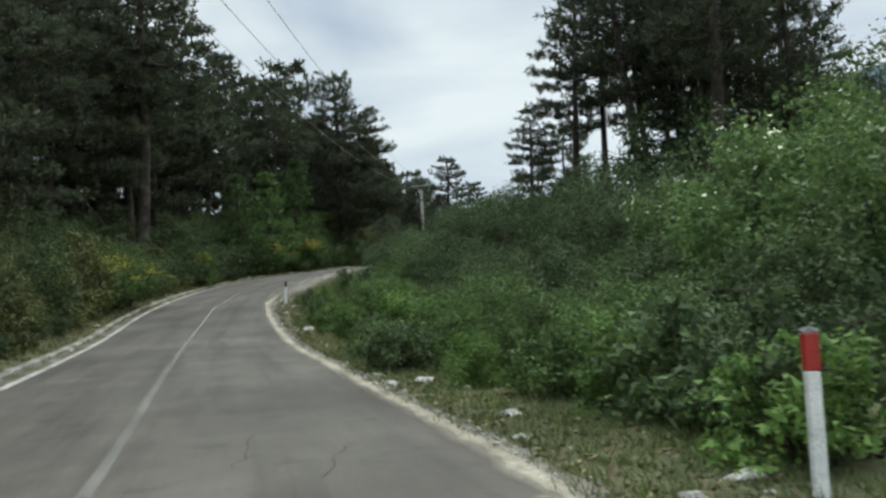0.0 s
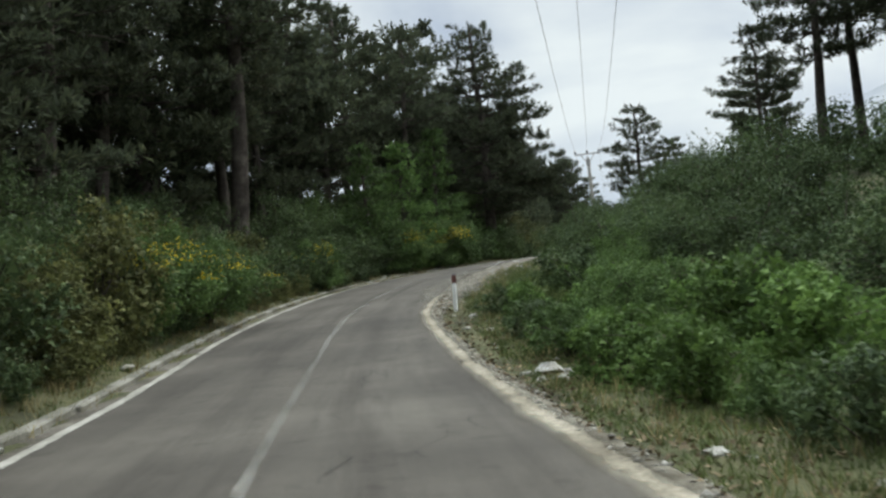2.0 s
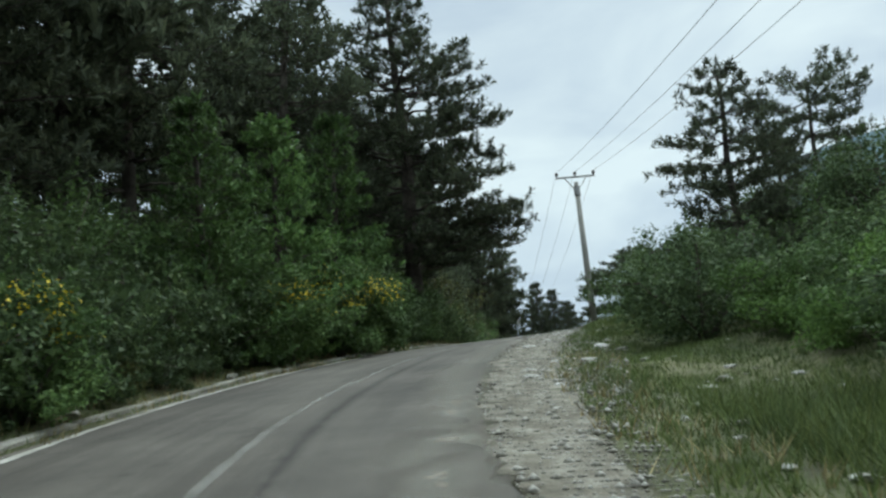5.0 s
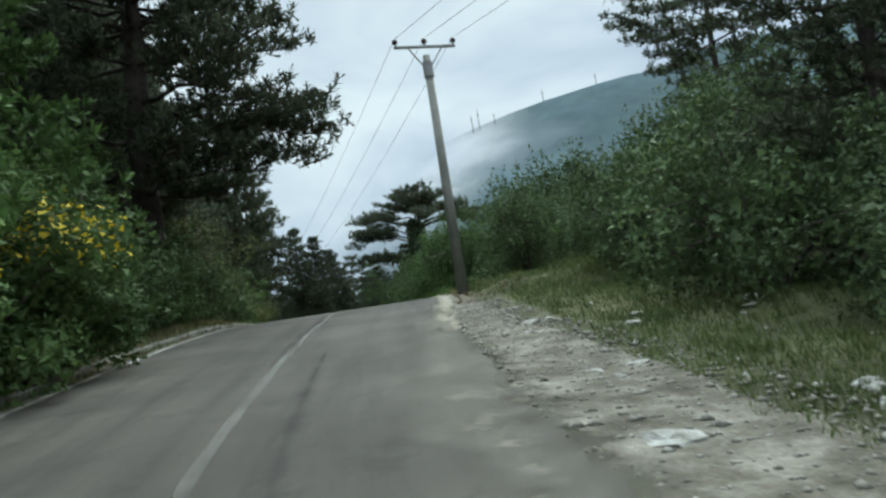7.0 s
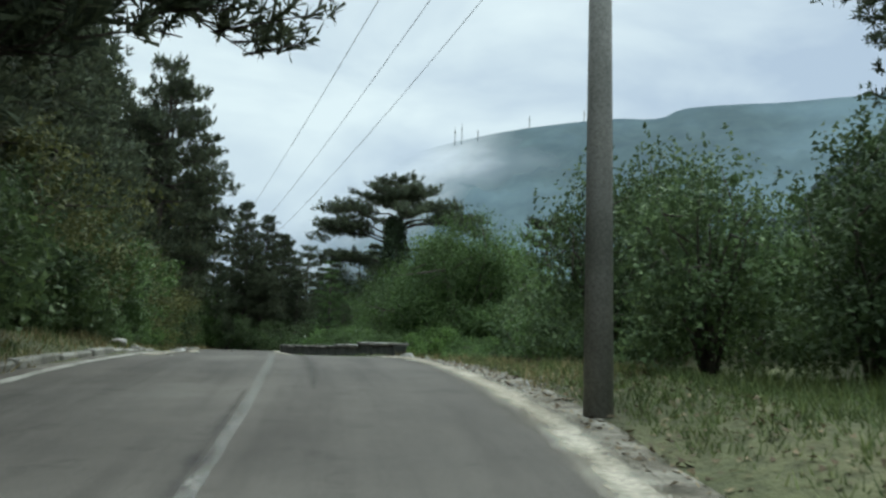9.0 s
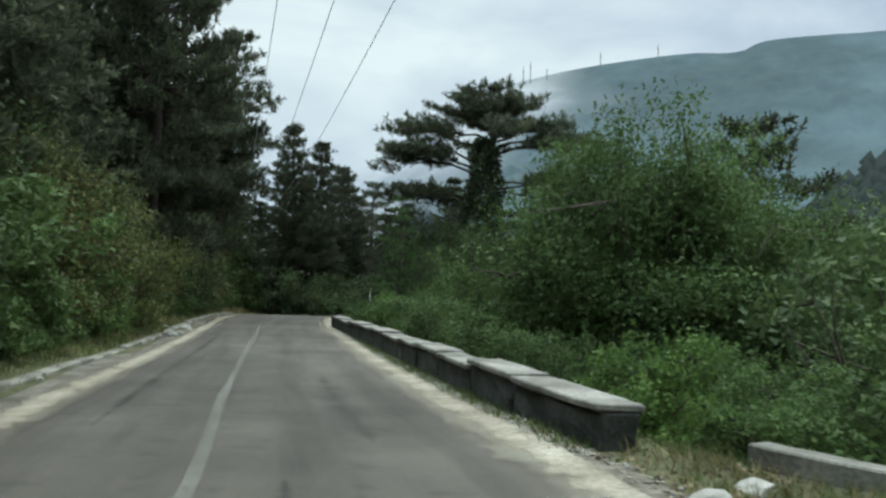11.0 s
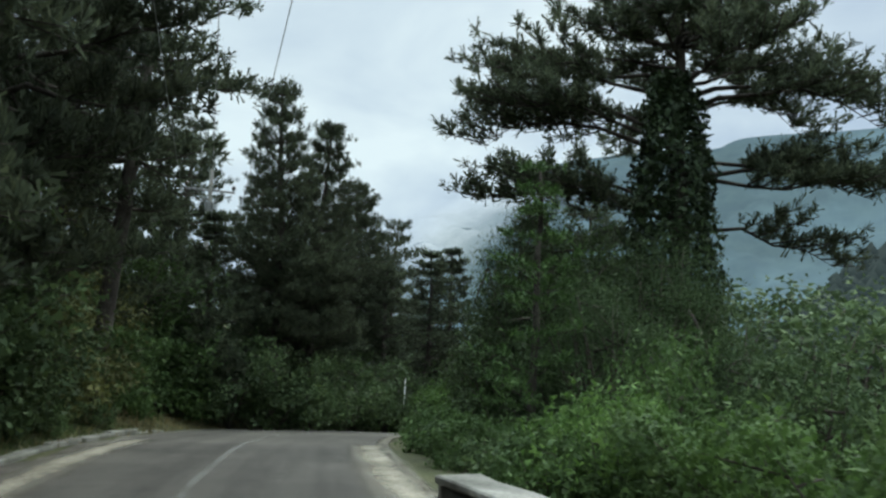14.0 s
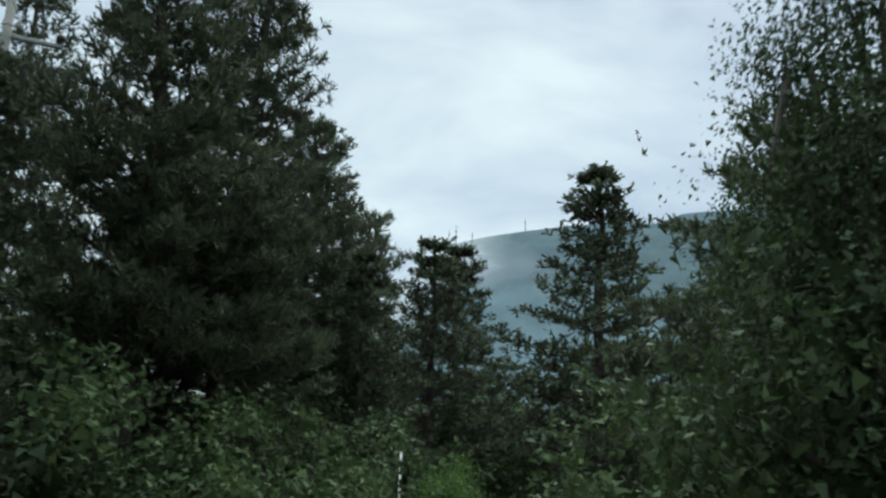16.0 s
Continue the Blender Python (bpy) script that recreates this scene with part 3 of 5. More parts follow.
def pine(name, seed, height, reach, bare=0.35, shape="black", lean=0.0, trunk_r=0.2, mat=None, tuft=0.42, density=1.0, whorls=None, label="", group="", blades=10, per=(5, 8), aimed=(), split=False, droop=0.1, fine=1.0):
    """A pine: tapered trunk, whorls of limbs, flat fans of side shoots with needle brushes on them. aimed: single limbs
    (height share, azimuth, length, rise, arch). split: every limb a part of its own."""
    rng = np.random.default_rng(seed)
    mat = mat or M_NEEDLE
    crown_of = CROWNS[shape] if isinstance(shape, str) else shape
    top = thing(name, label or "tall dark green black pine with layered branches", "tree", group)
    hs = np.linspace(0, 1, 9)
    bend = np.cumsum(rng.normal(0, 0.008 * height, (9, 2)), 0) * hs[:, None]
    axis = np.stack([bend[:, 0] + lean * height * hs, bend[:, 1], hs * height], 1)
    axis[0, 2] = -0.5
    part("trunk", mesh_of("trunk", *tube(axis, trunk_r * (1.15 - hs) ** 0.8 + 0.02, 8), M_BARK, smooth=True), top)
    limbs, cs, aims = [], [], []
    up = np.array([0.0, 0.0, 1.0])

    def limb(f, az, ln, rise, arch):
        own = []
        root = np.array([np.interp(f, hs, axis[:, k]) for k in range(3)])
        out = np.array([math.cos(az), math.sin(az), 0.0])
        side = np.array([-out[1], out[0], 0.0])
        q = np.linspace(0, 1, 6)
        pts = root + np.outer(q * ln, out) + np.outer(np.sin(q * 2.6) * ln * rng.normal(0, 0.07), side)
        pts[:, 2] += ln * (rise * q + arch * np.sin(q * math.pi)) + rng.normal(0, 0.03 * ln, 6) * (q > 0)
        own.append(tube(pts, trunk_r * 0.24 * (1.12 - q) ** 1.2 * (0.35 + 0.65 * ln / reach), 4))
        n_side = max(3, int(ln * 2.0 * density + rng.random()))
        first = 0.34 if ln > 3 else 0.22
        for j in range(n_side):
            t = first + (1 - first) * (j + rng.random()) / n_side
            at = np.array([np.interp(t, q, pts[:, k]) for k in range(3)])
            turn = rng.uniform(0.45, 1.25) * (1 if j % 2 else -1) * (1.15 - 0.75 * t)
            way = out * math.cos(turn) + side * math.sin(turn) + up * rng.uniform(0.0, 0.35)
            length = (0.2 + 0.26 * (1 - t)) * ln * rng.uniform(0.7, 1.2) + 0.25
            end = at + way * length
            own.append(tube([at, end], [trunk_r * 0.075, trunk_r * 0.03], 3))
            k = max(3, int(length / (0.4 * tuft) + rng.random()))
            s = (np.arange(k) + rng.uniform(0.3, 1.0, k)) / k
            c = at + np.outer(s, end - at) + rng.normal(0, 1, (k, 3)) * np.array([0.3, 0.3, 0.16]) * tuft + up * 0.15 * tuft
            cs.append(c)
            aims.append(np.tile(way * 0.55 + up * 0.75, (k, 1)))
        cs.append(pts[-1:] + up * 0.05)
        aims.append((out * 0.8 + up * 0.6)[None])
        if split:
            part("limb", mesh_of("limb", *joined(own), M_BARK, smooth=True), top)
        else:
            limbs.extend(own)

    whorls = whorls or max(6, int(height * (1 - bare) * 0.95))
    for w in range(whorls):
        f = bare + (0.985 - bare) * (w + rng.uniform(-0.3, 0.3)) / (whorls - 1)
        f = min(max(f, bare * 0.9), 0.99)
        g = (f - bare) / (1 - bare)
        r = reach * float(np.interp(g, [c[0] for c in crown_of], [c[1] for c in crown_of]))
        spin = rng.uniform(0, 6.28)
        n_here = int(rng.integers(*per))
        for b in range(n_here):
            rise = (0.3 if shape in ("cone", "column") else 0.02) + 0.45 * g * g * rng.uniform(0.4, 1) + rng.normal(0, 0.06)
            limb(f, spin + 6.283 * (b + rng.uniform(-0.3, 0.3)) / n_here, r * rng.uniform(0.62, 1.12), rise, -droop * rng.uniform(0, 1))
    for f, az, ln, rise, arch in aimed:
        limb(f, radians(az), ln, rise, arch)
    # the leader
    cs.append(np.array([[axis[-1, 0], axis[-1, 1], height * 0.985], [axis[-1, 0], axis[-1, 1], height]]))
    aims.append(np.tile(up, (2, 1)))
    if not split:
        tagged(part("branchwork", mesh_of("branchwork", *joined(limbs), M_BARK, smooth=True), top), kind="stuff")
    v, f = brushes(rng, np.concatenate(cs), np.concatenate(aims), tuft, blades, fine)
    part("crown", np_mesh("crown", v, f, mat), top)
    return top


def shrub(name, seed, width, height, mat, leaf=0.16, count=3500, stems=7, flowers=None, n_flower=0, label="", group="", category="shrub", stem_mat=None, airy=0.06, clump=(0.11, 0.2)):
    """A bush or broadleaf crown: stems that fan out, and leaves on clumps at their ends."""
    rng = np.random.default_rng(seed)
    top = thing(name, label, category, group)
    pieces, clumps = [], []
    for s in range(stems):
        az, out = rng.uniform(0, 2 * math.pi), rng.uniform(0.15, 1.0) ** 0.7
        tip = np.array([math.cos(az) * width * 0.42 * out, math.sin(az) * width * 0.42 * out, height * (0.95 - 0.45 * out ** 2) * rng.uniform(0.8, 1.0)])
        q = np.linspace(0, 1, 5)
        pts = np.outer(q ** 1.3, tip * np.array([1, 1, 0])) + np.outer(q, np.array([0, 0, tip[2]])) + rng.normal(0, 0.03 * height, (5, 3)) * q[:, None]
        pts[0, 2] = -0.3
        pieces.append(tube(pts, (0.012 + 0.009 * height) * (1.15 - q), 5))
        for k in range(3):
            t = rng.uniform(0.35, 1.0)
            p = np.array([np.interp(t, q, pts[:, j]) for j in range(3)])
            e = p + rng.normal(0, 0.14, 3) * np.array([width, width, height * 0.7])
            pieces.append(tube([p, (p + e) / 2 + rng.normal(0, 0.04, 3), e], [0.006 * height + 0.006, 0.004 * height + 0.004, 0.004], 3))
            clumps.append(e)
        clumps.append(tip)
    for k in range(stems * 2):
        az, o = rng.uniform(0, 2 * math.pi), rng.uniform(0.5, 1.0)
        clumps.append(np.array([math.cos(az) * width * 0.45 * o, math.sin(az) * width * 0.45 * o, height * rng.uniform(0.08, 0.45)]))
    part("stem", mesh_of("stem", *joined(pieces), stem_mat or M_TWIG, smooth=True), top)
    clumps = np.array(clumps)
    clumps[:, 2] = np.maximum(clumps[:, 2], 0.1)
    which = rng.integers(0, len(clumps), count)
    d = rng.normal(0, 1, (count, 3))
    d /= np.linalg.norm(d, axis=1)[:, None]
    rad = (width + height) * 0.5 * rng.uniform(*clump, len(clumps))[which] * rng.uniform(airy, 1.0, count) ** 0.6
    c = clumps[which] + d * rad[:, None] * np.array([1.1, 1.1, 0.8])
    c[:, 2] = np.abs(c[:, 2])
    v, f = leaves(rng, c, d * 0.6 + np.array([0, 0, 0.7]), leaf)
    # upright leafy shoots that break the outline
    n_shoot = max(12, count // 130)
    base = c[rng.integers(0, count, n_shoot * 2)]
    base = base[np.argsort(-base[:, 2])][:n_shoot]
    rise = np.stack([rng.normal(0, 0.35, n_shoot), rng.normal(0, 0.35, n_shoot), np.ones(n_shoot)], 1) * ((width + height) * 0.5 * rng.uniform(0.05, 0.13, n_shoot))[:, None]
    k_ = 14
    q_ = rng.uniform(0, 1, (n_shoot, k_, 1))
    cs_ = (base[:, None, :] + rise[:, None, :] * q_ + rng.normal(0, 0.45, (n_shoot, k_, 3)) * leaf * (1.15 - q_)).reshape(-1, 3)
    v3, f3 = leaves(rng, cs_, rng.normal(0, 0.4, cs_.shape) + np.array([0, 0, 0.7]), leaf * 0.95)
    inner = count // 4
    w2 = rng.integers(0, len(clumps), inner)
    c2 = clumps[w2] * np.array([0.9, 0.9, 0.92]) + np.clip(rng.normal(0, 0.07, (inner, 3)), -0.1, 0.1) * (width + height) * 0.5
    c2[:, 2] = np.abs(c2[:, 2])
    v2, f2 = leaves(rng, c2, rng.normal(0, 1, (inner, 3)), leaf * 1.25, aspect=0.85)
    part("crown", np_mesh("crown", np.concatenate([v, v2, v3]), np.concatenate([f, f2 + len(v), f3 + len(v) + len(v2)]), mat), top)
    if flowers is not None:
        bloom = rng.random(len(clumps)) < 0.4
        pick = np.flatnonzero(bloom[which])
        pick = pick[rng.permutation(len(pick))[:n_flower]]
        pick = pick[c[pick, 2] + 0.25 * d[pick, 2] > 0.52 * height]
        v, f = leaves(rng, c[pick] + d[pick] * 0.08, d[pick] + np.array([0, 0, 0.8]), leaf * 0.74, aspect=0.9, spread=0.6)
        tagged(part("blossom", np_mesh("blossom", v, f, flowers), top, "yellow blossom"), kind="stuff")
    return top


PLACED = set()


def put(ob, x, y, turn=0.0, size=1.0, sink=0.0, tall=1.0, label="", z=None):
    """Stands a plant on the ground at x, y: the first one itself, then copies."""
    m = pose(x, y, (ground_z(x, y) if z is None else z) - sink, 0, 0, turn) @ Matrix.Diagonal((size, size, size * tall, 1))
    if ob.name in PLACED:
        c = copy_thing(ob, m)
        c.matrix_basis = m
    else:
        PLACED.add(ob.name)
        c = ob
        c.matrix_basis = m
    if label:
        tagged(c, label)
    return c

# ---------------------------------------------------------------- far mountain
RIDGE = np.array([(150, 1800, 330), (300, 1770, 370), (429, 1728, 404), (525, 1700, 433), (644, 1655, 460), (792, 1585, 478), (883, 1535, 477), (926, 1508, 494), (1020, 1445, 497), (1129, 1349, 494), (1350, 1150, 500), (1560, 800, 505)], float)


# rock colour with aerial haze painted over it as a glow; amount is its share
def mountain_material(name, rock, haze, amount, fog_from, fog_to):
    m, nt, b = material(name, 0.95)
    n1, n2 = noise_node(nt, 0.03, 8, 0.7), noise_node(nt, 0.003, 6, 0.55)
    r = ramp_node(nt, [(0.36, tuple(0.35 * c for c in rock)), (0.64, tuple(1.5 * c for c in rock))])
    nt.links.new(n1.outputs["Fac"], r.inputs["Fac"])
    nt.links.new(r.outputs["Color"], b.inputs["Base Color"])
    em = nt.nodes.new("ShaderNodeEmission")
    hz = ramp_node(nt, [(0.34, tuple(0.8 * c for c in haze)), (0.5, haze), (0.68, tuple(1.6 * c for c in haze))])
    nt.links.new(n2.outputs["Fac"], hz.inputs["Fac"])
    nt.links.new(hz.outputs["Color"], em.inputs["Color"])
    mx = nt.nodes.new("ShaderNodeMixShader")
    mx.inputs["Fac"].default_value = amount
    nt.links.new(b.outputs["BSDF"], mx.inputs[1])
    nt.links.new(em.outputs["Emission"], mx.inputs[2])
    # fades to transparent towards low x, standing in for a fog bank
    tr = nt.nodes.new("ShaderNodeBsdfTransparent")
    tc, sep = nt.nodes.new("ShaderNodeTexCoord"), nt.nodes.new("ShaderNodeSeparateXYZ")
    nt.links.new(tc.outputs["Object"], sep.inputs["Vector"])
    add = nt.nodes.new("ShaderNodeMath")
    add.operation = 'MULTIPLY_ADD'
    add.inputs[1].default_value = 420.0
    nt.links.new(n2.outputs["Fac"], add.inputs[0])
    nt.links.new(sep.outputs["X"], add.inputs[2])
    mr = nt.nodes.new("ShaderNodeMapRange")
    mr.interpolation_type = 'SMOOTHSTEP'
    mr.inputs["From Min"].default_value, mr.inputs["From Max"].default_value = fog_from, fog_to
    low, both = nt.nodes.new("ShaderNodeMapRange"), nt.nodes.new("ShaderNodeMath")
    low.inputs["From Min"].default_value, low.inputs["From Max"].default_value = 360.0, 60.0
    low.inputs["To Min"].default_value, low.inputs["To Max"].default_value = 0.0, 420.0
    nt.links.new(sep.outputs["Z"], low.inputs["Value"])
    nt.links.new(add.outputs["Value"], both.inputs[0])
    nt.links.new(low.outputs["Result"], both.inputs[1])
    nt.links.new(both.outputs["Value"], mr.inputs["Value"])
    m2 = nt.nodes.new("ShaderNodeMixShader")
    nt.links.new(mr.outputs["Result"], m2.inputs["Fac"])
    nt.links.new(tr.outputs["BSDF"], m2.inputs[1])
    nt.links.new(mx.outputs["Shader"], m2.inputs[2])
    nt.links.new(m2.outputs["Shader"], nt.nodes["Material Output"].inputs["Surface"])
    return m


def mountain(name, ridge, foot, rows, mat, rough, label, edge=0.06):
    line = catmull(ridge, 12)
    vs, fs = [], []
    n = len(line)
    for j in range(rows):
        f = j / (rows - 1)
        for p in line:
            toward = Vector((-9 - p[0], 90 - p[1], 0)).normalized()
            q = Vector((p[0], p[1], 0)) + toward * foot * f
            h = p[2] * (1 - f) ** 1.15 - 40 * f
            h += rough * (noise.noise(Vector((q.x / 120, q.y / 120, 3))) + 0.5 * noise.noise(Vector((q.x / 40, q.y / 40, 5))) + 0.3 * noise.noise(Vector((q.x / 9, q.y / 9, 5)))) * min(1, 4 * f + edge)
            vs.append((q.x, q.y, h))
    for j in range(rows - 1):
        for i in range(n - 1):
            fs.append((j * n + i, j * n + i + 1, (j + 1) * n + i + 1, (j + 1) * n + i))
    return tagged(new(name, mesh_of(name, vs, fs, mat, smooth=True)), label, "mountain", kind="structure")


# ridge and hillside both glow with painted haze, the ridge more strongly
mountain("mountain_backdrop", RIDGE, 900, 22, mountain_material("mountain_painted_haze", (0.05, 0.07, 0.052), (0.1, 0.165, 0.212), 0.74, 580, 860), 28, "hazy blue-grey forested mountain ridge under cloud")
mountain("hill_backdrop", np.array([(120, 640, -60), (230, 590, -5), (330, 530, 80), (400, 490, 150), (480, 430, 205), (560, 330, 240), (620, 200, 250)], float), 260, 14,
         mountain_material("near_hill_painted_haze", (0.01, 0.016, 0.01), (0.045, 0.066, 0.07), 0.65, -900, -800), 14, "dark wooded hillside below the mountain", 0.45)
def wooded(hill, count, seed):
    """Rough small crowns of a far wood, sown over a hillside."""
    rng = np.random.default_rng(seed)
    me = hill.data
    co = np.array([v.co for v in me.vertices])
    quads = np.array([tuple(p.vertices) for p in me.polygons])
    ball = np.array([(1, 0, 0.3), (-0.5, 0.87, 0.3), (-0.5, -0.87, 0.3), (0, 0, 1.5), (0, 0, -0.8)])
    tri = np.array([(0, 1, 3), (1, 2, 3), (2, 0, 3), (1, 0, 4), (2, 1, 4), (0, 2, 4)])
    pick = quads[rng.integers(0, len(quads), count)]
    w = rng.dirichlet((1, 1, 1, 1), count)
    c = (co[pick] * w[:, :, None]).sum(1)
    s = rng.uniform(2.2, 5.5, count)
    a = rng.uniform(0, 6.28, count)
    x = ball[None, :, 0] * np.cos(a)[:, None] - ball[None, :, 1] * np.sin(a)[:, None]
    y = ball[None, :, 0] * np.sin(a)[:, None] + ball[None, :, 1] * np.cos(a)[:, None]
    v = np.stack([x, y, np.tile(ball[:, 2], (count, 1))], 2) * s[:, None, None] * rng.uniform(0.7, 1.3, (count, 5, 1)) + c[:, None, :]
    f = (tri[None] + 5 * np.arange(count)[:, None, None]).reshape(-1, 3)
    # the crowns take the hill's material, its painted haze glow included
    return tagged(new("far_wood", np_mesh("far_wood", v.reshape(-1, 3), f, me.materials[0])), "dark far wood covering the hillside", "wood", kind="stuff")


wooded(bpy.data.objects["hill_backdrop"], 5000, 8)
for d, tall in ((0.0, 30), (13.0, 36), (43.0, 16), (139.0, 26), (237.0, 24), (760.0, 28)):
    q = np.array([np.interp(520 + d, RIDGE[:, 0], RIDGE[:, k]) for k in range(3)])
    mast = thing("radio_mast", "thin grey radio mast on the mountain ridge", "mast", "radio masts on the ridge", pose(*q))
    part("shaft", mesh_of("shaft", *tube([(0, 0, -8), (0, 0, tall * 0.5), (0, 0, tall)], [1.1, 0.8, 0.5], 6), M_STEEL), mast)
    part("antenna", mesh_of("antenna", *tube([(0, 0, tall * 0.6), (0, 0, tall * 0.72)], [1.5, 1.5], 6), M_STEEL), mast)

# ---------------------------------------------------------------- power line
def power_pole(x, y, z, top, arm_turn, label, thin=1.0, drop=0.0):
    p = thing("power_pole", label, "pole", "power poles", pose(x, y, z))
    h = top - z
    part("shaft", mesh_of("shaft", *tube([(0, 0, -0.6), (0, 0, h * 0.5), (0, 0, h - 0.1)], [0.165 * thin, 0.135 * thin, 0.105 * thin], 12), M_POLE, smooth=True), p)
    h -= drop
    part("collar", mesh_of("collar", *tube([(0, 0, h - 0.75), (0, 0, h - 0.3)], [0.15, 0.145], 12), M_STEEL), p)
    a = Matrix.Rotation(radians(arm_turn), 4, 'Z')

    def turned(vf):
        return [a @ Vector(v) for v in vf[0]], vf[1]
    part("crossarm", mesh_of("crossarm", *turned(box((-0.93, -0.04, h + 0.13), (0.93, 0.04, h + 0.21), 0.01)), M_STEEL), p)
    for s in (-1, 1):
        part("brace", mesh_of("brace", *turned(tube([(0.12 * s, 0, h - 0.4), (0.52 * s, 0, h + 0.15)], [0.022, 0.022], 6)), M_STEEL), p)
    ends = []
    for s in (-0.88, 0.0, 0.88):
        ins = part("insulator", mesh_of("insulator", *turned(tube([(s, 0, h + 0.2), (s, 0, h + 0.26), (s, 0, h + 0.28), (s, 0, h + 0.36), (s, 0, h + 0.4), (s, 0, h + 0.44)], [0.02, 0.02, 0.075, 0.085, 0.06, 0.03], 10)), M_CERAMIC, smooth=True), p)
        v = a @ Vector((s, 0, h + 0.42))
        ends.append(np.array([x + v.x, y + v.y, z + v.z]))
    return ends


E1 = power_pole(-7.1, 81.5, 9.7, 17.0, 4, "round grey concrete power pole with steel crossarm")
power_pole(-7.75, 152.0, 9.8, 20.0, 8, "thin dark pole with crossarm behind pine trees", 0.75, 1.1)
E2 = power_pole(-7.8, 174.0, 9.8, 19.0, 2, "distant grey power pole behind pine trees")
E0 = power_pole(-4.5, -9.0, -0.6, 7.2, 2, "grey concrete power pole beside the road")


def wire(a, b, sag):
    q = np.linspace(0, 1, 25)
    pts = a + np.outer(q, b - a)
    pts[:, 2] -= 4 * sag * q * (1 - q)
    w = new("power_wire", mesh_of("power_wire", *tube(pts, np.full(25, 0.007), 5), M_WIRE))
    tagged(w, "thin grey overhead power wire between poles", "wire", "power wires")


for k in range(3):
    wire(E1[k], E2[k], (1.6, 1.8, 2.0)[k])
    wire(E0[k], E1[k], 1.9)

# ---------------------------------------------------------------- kerb, parapet, posts, stones
rnd = random.Random(4)


def kerb_stone_mesh(k):
    r = random.Random(k)
    v, f = box((-0.12, -0.99, -0.25), (0.12, 0.99, 0.1 + 0.03 * r.random()), 0.03)
    v = [Vector(p) + Vector((r.uniform(-0.008, 0.008), r.uniform(-0.004, 0.004), r.uniform(-0.012, 0.008))) for p in v]
    return mesh_of("kerb_stone", v, f, M_KERB)


kerb = tagged(new("kerb"), "low weathered concrete kerb with moss", "kerb", kind="structure")
KERB_MESH = [kerb_stone_mesh(k) for k in range(6)]
s_now = 24.0
while s_now < 178:
    i = int(np.searchsorted(ARC, s_now))
    y_here = LINE[i, 1]
    if y_here < 118 or rnd.random() < 0.8:
        p = LINE[i, :2] - RIGHT[i] * (W_LEFT[i] + 0.52 + (0.0 if y_here < 92 else rnd.uniform(0.0, 0.1)))
        k = part("kerb_stone", KERB_MESH[rnd.randrange(6)], kerb)
        slope = math.degrees(math.atan2(LINE[i + 3, 2] - LINE[i - 3, 2], ARC[i + 3] - ARC[i - 3]))
        k.matrix_basis = pose(p[0], p[1], LINE[i, 2] + (0.0 if y_here < 92 else rnd.uniform(-0.06, 0.02)), slope, rnd.uniform(-3, 3), -math.degrees(math.atan2(TAN[i, 0], TAN[i, 1])) + rnd.uniform(-1.0, 1.0))
    s_now += 1.99


def rough_box(lo, hi, bevel, amount, seed):
    bm = bmesh.new()
    bmesh.ops.create_cube(bm, size=1.0)
    bmesh.ops.scale(bm, vec=[hi[i] - lo[i] for i in range(3)], verts=bm.verts)
    bmesh.ops.translate(bm, vec=[(hi[i] + lo[i]) / 2 for i in range(3)], verts=bm.verts)
    bmesh.ops.bevel(bm, geom=bm.edges[:], offset=bevel, segments=1, affect='EDGES')
    bmesh.ops.subdivide_edges(bm, edges=[e for e in bm.edges if e.calc_length() > 0.5], cuts=4, use_grid_fill=True)
    for v in bm.verts:
        v.co += amount * Vector((noise.noise(v.co * 3 + Vector((seed, 0, 0))), noise.noise(v.co * 3 + Vector((0, seed, 9))), noise.noise(v.co * 4 + Vector((5, 0, seed)))))
    bm.verts.index_update()
    out = [v.co.copy() for v in bm.verts], [tuple(v.index for v in f.verts) for f in bm.faces]
    bm.free()
    return out


wall = tagged(new("parapet_wall"), "dark stained stone parapet wall with pale concrete caps", "parapet", kind="structure")
WALL_X = lambda y: float(np.interp(y, [97, 101, 109, 113, 119, 126], [-5.12, -5.1, -4.82, -4.66, -4.6, -4.75]))
y_now, k = 98.0, 0
while y_now < 125.5:
    ln = (2.9, 2.55, 2.6, 2.5, 2.65)[k % 5]
    xa, xb = WALL_X(y_now), WALL_X(y_now + ln)
    zc = float(np.interp(y_now, LINE[:700, 1], LINE[:700, 2]))
    top = 0.48 + (0.0, 0.035, -0.02, 0.045, 0.01, -0.03, 0.03)[k % 7] - (0.05 if k == 0 else 0)
    m = pose(xa, y_now, zc, 0, 0, math.degrees(math.atan2(xa - xb, ln)))
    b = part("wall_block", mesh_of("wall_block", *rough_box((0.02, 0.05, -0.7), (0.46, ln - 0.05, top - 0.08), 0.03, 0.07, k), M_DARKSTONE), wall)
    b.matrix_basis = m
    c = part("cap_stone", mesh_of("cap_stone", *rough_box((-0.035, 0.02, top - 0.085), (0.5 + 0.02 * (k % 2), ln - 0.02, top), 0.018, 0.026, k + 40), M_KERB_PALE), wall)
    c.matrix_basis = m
    if k > 3:
        j = part("mortar_joint", mesh_of("mortar_joint", *rough_box((0.03, ln - 0.07, -0.4), (0.45, ln + 0.09, top - 0.09), 0.02, 0.02, k + 80), M_KERB_PALE), wall)
        j.matrix_basis = m
    y_now += ln
    k += 1


